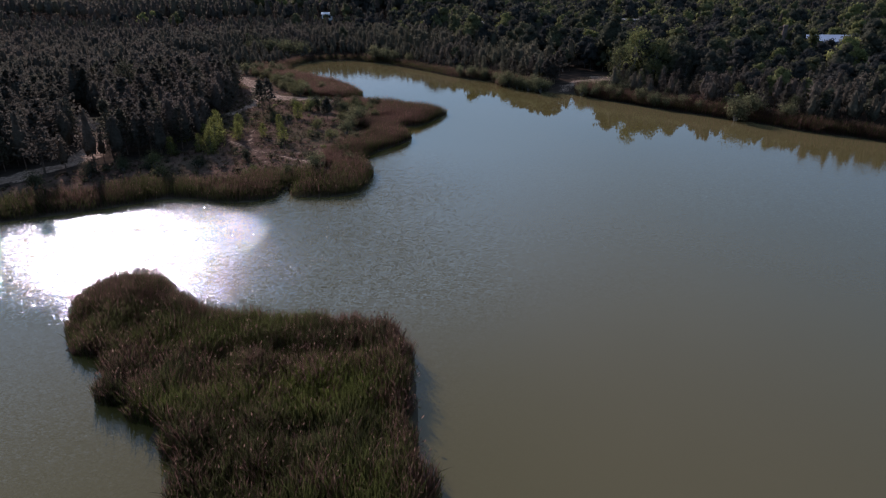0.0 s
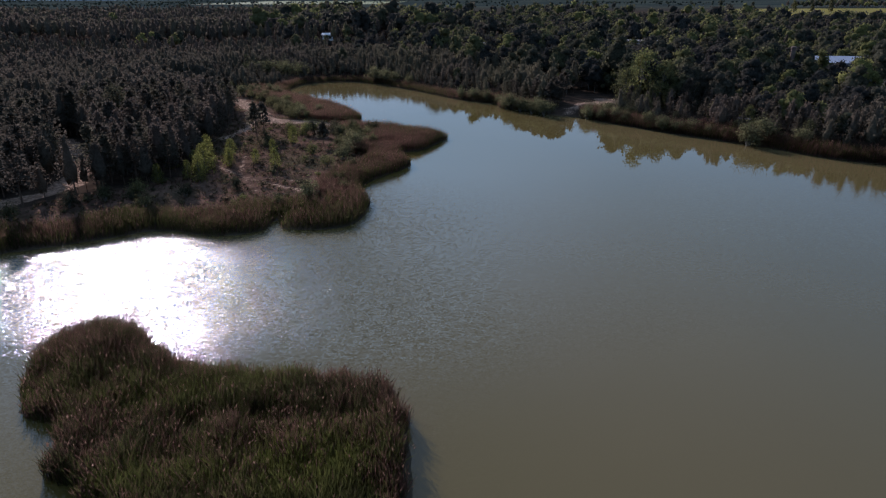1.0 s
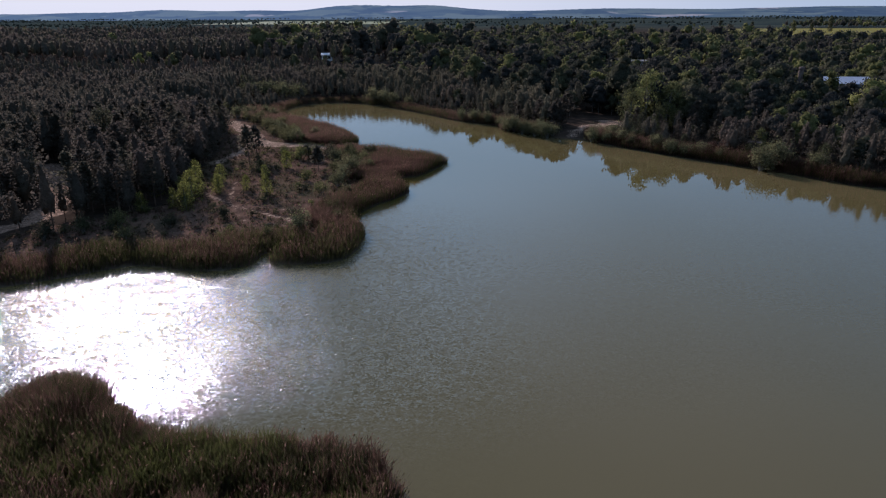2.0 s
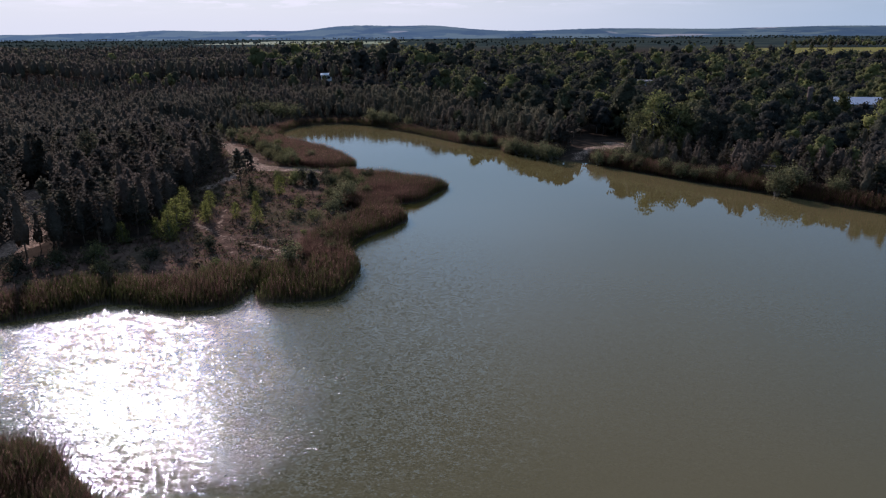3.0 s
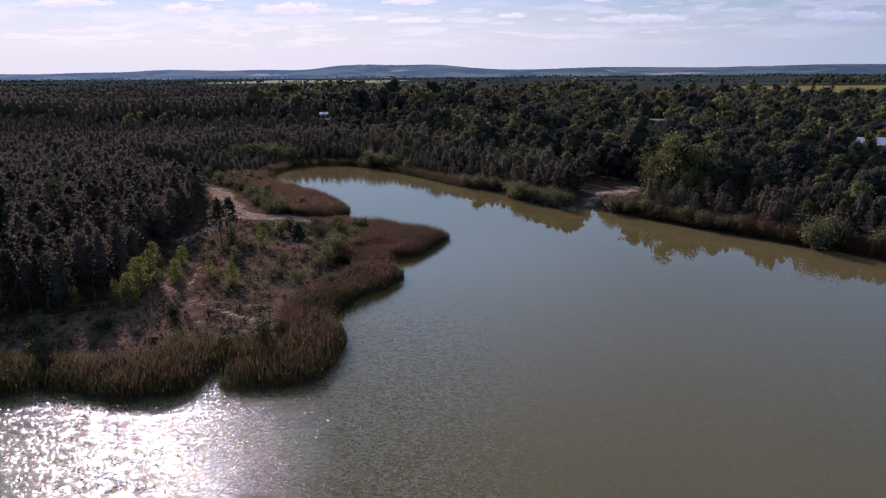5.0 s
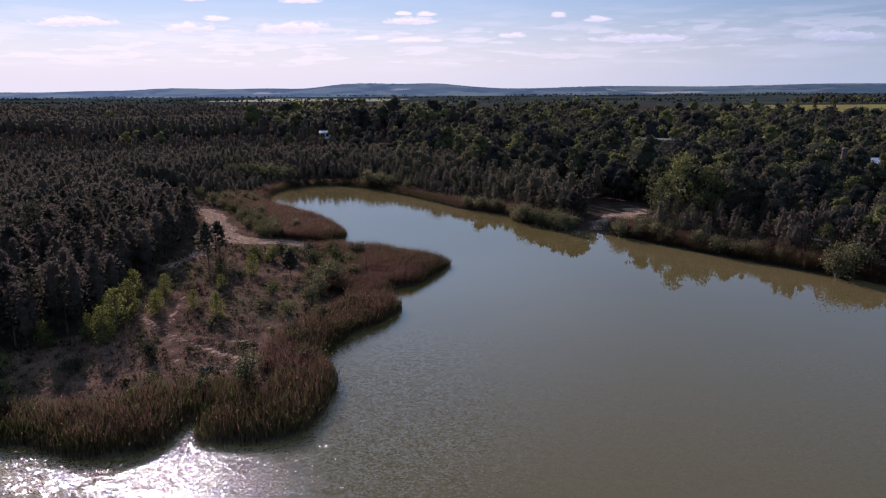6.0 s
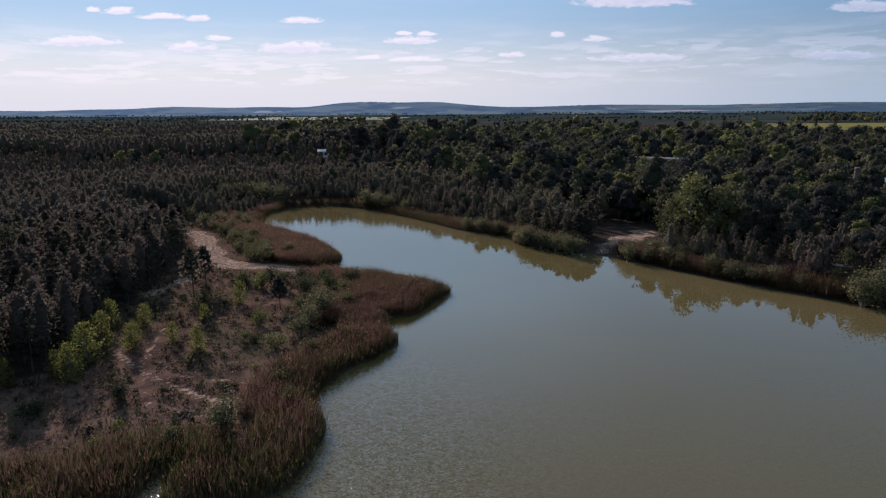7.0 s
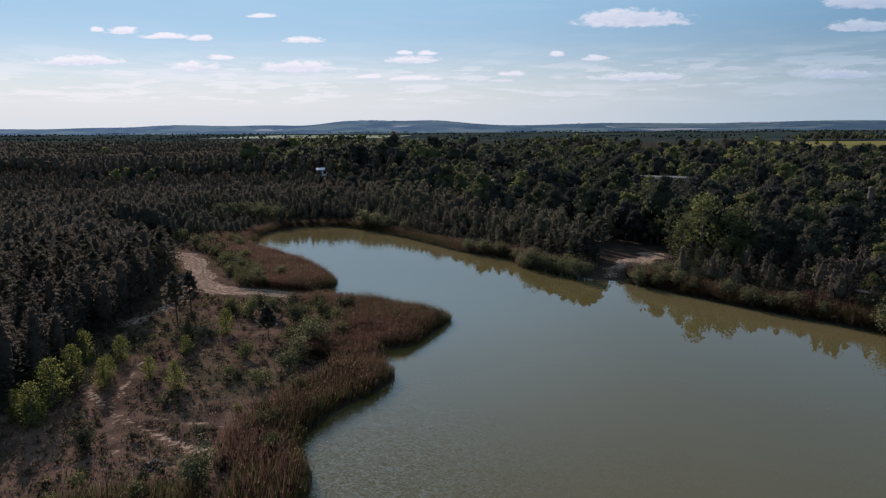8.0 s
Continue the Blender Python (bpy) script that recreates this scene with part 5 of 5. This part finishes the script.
building("flat_roofed_building", 22, 301, -3, 9, 8, 6.4, CONCRETE, ROOF_FELT, "low grey flat-roofed building among trees", 0, 5)
building("flat_roofed_building", 52.5, 293, -12, 12, 8, 6.0, CONCRETE, ROOF_FELT, "long low flat-roofed building half hidden by trees", 0, 6)
building("flat_roofed_building", 86, 305, -22, 25, 9, 7.0, CONCRETE, ROOF_FELT, "long pale flat-roofed building with a row of windows", 0, 8)
building("metal_roofed_hall", 130, 220, -10, 18, 12, 6.0, CONCRETE, METAL_ROOF, "hall with a pale metal roof above the trees", 1.6, 6)
building("white_roofed_shed", -71, 420, 4, 6.0, 5, 3.6, WHITE_WALL, WHITE_WALL, "small shed with a bright pale roof", 1.0, 2)


def chimney(x, y):
    base = new("brick_chimney")
    base.matrix_basis = pose(x, y, 1.5)
    v, f = tube([(0, 0, -0.5), (0, 0, 6), (0, 0, 11.4)], [0.95, 0.85, 0.74], 12)
    part("shaft", mesh_from("shaft", v, f, BRICKWORK), None, base)
    v, f = tube([(0, 0, 11.2), (0, 0, 11.5), (0, 0, 12.0), (0, 0, 11.98)], [0.75, 0.81, 0.80, 0.02], 12)
    part("cap", mesh_from("cap", v, f, BRICKWORK), None, base)
    tagged(base, "old brick chimney rising out of the wood", "chimney")


chimney(113.6, 212.9)


def shelter(x, y):
    """A small open hut for anglers behind the reeds."""
    z = float(land_height(np.array([(x, y)], float))[0])
    base = new("angler_hut")
    base.matrix_basis = pose(x, y, z, 0, 0, -25)
    for px in (-1.1, 1.1):
        for py in (-0.8, 0.8):
            part("post", box(px - 0.06, px + 0.06, py - 0.06, py + 0.06, -0.2, 2.05 + 0.15 * (py > 0)), WEATHERED, base)
    for k in range(6):
        part("board", box(-1.04, 1.04, 0.865, 0.90, 0.15 + 0.3 * k, 0.43 + 0.3 * k), WEATHERED, base)
    part("roof", box(-1.45, 1.45, -1.15, 1.15, 2.22, 2.32), ROOF_DARK, base, "dark weathered roof sheet")
    tagged(base, "small weathered board hut behind the reeds", "hut")


WEATHERED = plain("weathered_boards", (0.14, 0.115, 0.095), (0.24, 0.20, 0.165), 3.0)
ROOF_DARK = plain("dark_roof_sheet", (0.035, 0.032, 0.030), (0.055, 0.050, 0.046), 1.5)
shelter(68.6, 142.6)


# ---- small things on the ground ----
def fire_ring(x, y):
    rng = np.random.default_rng(95)
    z = float(land_height(np.array([(x, y)], float))[0])
    base = new("fire_pit")
    base.matrix_basis = pose(x, y, z)
    for i in range(9):
        a = i / 9 * 6.28
        bm = bmesh.new()
        bmesh.ops.create_icosphere(bm, subdivisions=1, radius=0.2)
        for v in bm.verts:
            v.co = Vector((v.co.x * rng.uniform(0.8, 1.3), v.co.y * rng.uniform(0.8, 1.3), v.co.z * 0.7)) + Vector((math.cos(a) * 0.75, math.sin(a) * 0.75, 0.06))
        part("stone", bm, STONE, base)
    for i in range(4):
        a = rng.uniform(0, 3.14)
        p = Vector((math.cos(a), math.sin(a), 0)) * rng.uniform(0.4, 0.6)
        v, f = tube([tuple(-p + Vector((0, 0, 0.12 + 0.03 * i))), tuple(p + Vector((0, 0, 0.2 + 0.05 * i)))], [0.09, 0.07], 6)
        part("charred_log", mesh_from("charred_log", v, f, CHARRED), None, base)
    tagged(base, "stone fire ring with charred logs on bare sand", "fire pit")


fire_ring(-25.5, 92.9)


def log_seat(x, y, turn):
    z = float(land_height(np.array([(x, y)], float))[0])
    v, f = tube([(-1.0, 0, 0.2), (-0.2, 0.05, 0.22), (1.0, 0, 0.2)], [0.24, 0.22, 0.2], 9)
    ob = new("log", mesh_from("log", v, f, CHARRED))
    ob.matrix_basis = pose(x, y, z, 0, 0, turn)
    tagged(ob, "dark weathered log lying at the end of the sand track", "log", "logs by the track")


log_seat(-25.6, 151.6, 10)
log_seat(-24.2, 150.6, -35)


# the two bare-stemmed pines that stand alone by the track
def lone_pine(x, y, h, seed):
    (wv, wf), (cv, cf) = pine(seed, h, 11, 6, 0.5, 0.42)
    z = float(land_height(np.array([(x, y)], float))[0])
    base = new("lone_pine")
    base.matrix_basis = pose(x, y, z - 0.05)
    part("trunk", mesh_from("trunk", wv, wf, BARK), None, base)
    part("crown", mesh_from("crown", cv, cf, NEEDLES, None, outward(cv)), None, base)
    tagged(base, "thin bare-stemmed pine standing alone on bare sand", "tree", "lone pines on the sand")


lone_pine(-39.8, 133.8, 8.2, 801)
lone_pine(-39.2, 137.8, 7.4, 802)
lone_pine(-24.2, 126.5, 5.0, 803)


def tall_tree(x, y, h, seed, leaves=1500, size=0.5, label="tall poplar rising above the surrounding wood", group="poplars above the wood"):
    (wv, wf), (cv, cf) = broadleaf(seed, h, leaves, size, 0.26, 0.12, 16)
    z = float(land_height(np.array([(x, y)], float))[0])
    base = new("poplar_tree")
    base.matrix_basis = pose(x, y, z - 0.05)
    part("trunk", mesh_from("trunk", wv, wf, GREY_BARK), None, base)
    part("crown", mesh_from("crown", cv, cf, LEAVES, None, outward(cv)), None, base)
    tagged(base, label, "tree", group)


for tx, ty, th, ts in ((114, 196, 12.5, 821), (66, 306, 13, 822), (12, 322, 13.5, 823), (84, 318, 12.5, 824), (104, 262, 12, 825), (-6, 350, 13, 826), (44, 268, 11.5, 827)):
    tall_tree(tx, ty, th, ts)
for tx, ty, th, ts in ((456, 890, 16, 831), (482, 894, 13, 832), (503, 888, 16, 833), (400, 885, 15, 834), (357, 880, 17, 835), (-160, 760, 15, 836), (-135, 770, 17, 837), (-118, 765, 16, 838)):
    tall_tree(tx, ty, th, ts, 420, 1.0, "tall field-edge poplar standing out on the plain", "poplars on the plain")

for sx, sy, sh, ss in ((31.0, 177.5, 7.5, 816), (33.2, 180.5, 8.0, 817), (29.6, 174.5, 7.0, 818), (35.0, 184.5, 8.5, 819)):
    lone_pine(sx, sy, sh, ss)
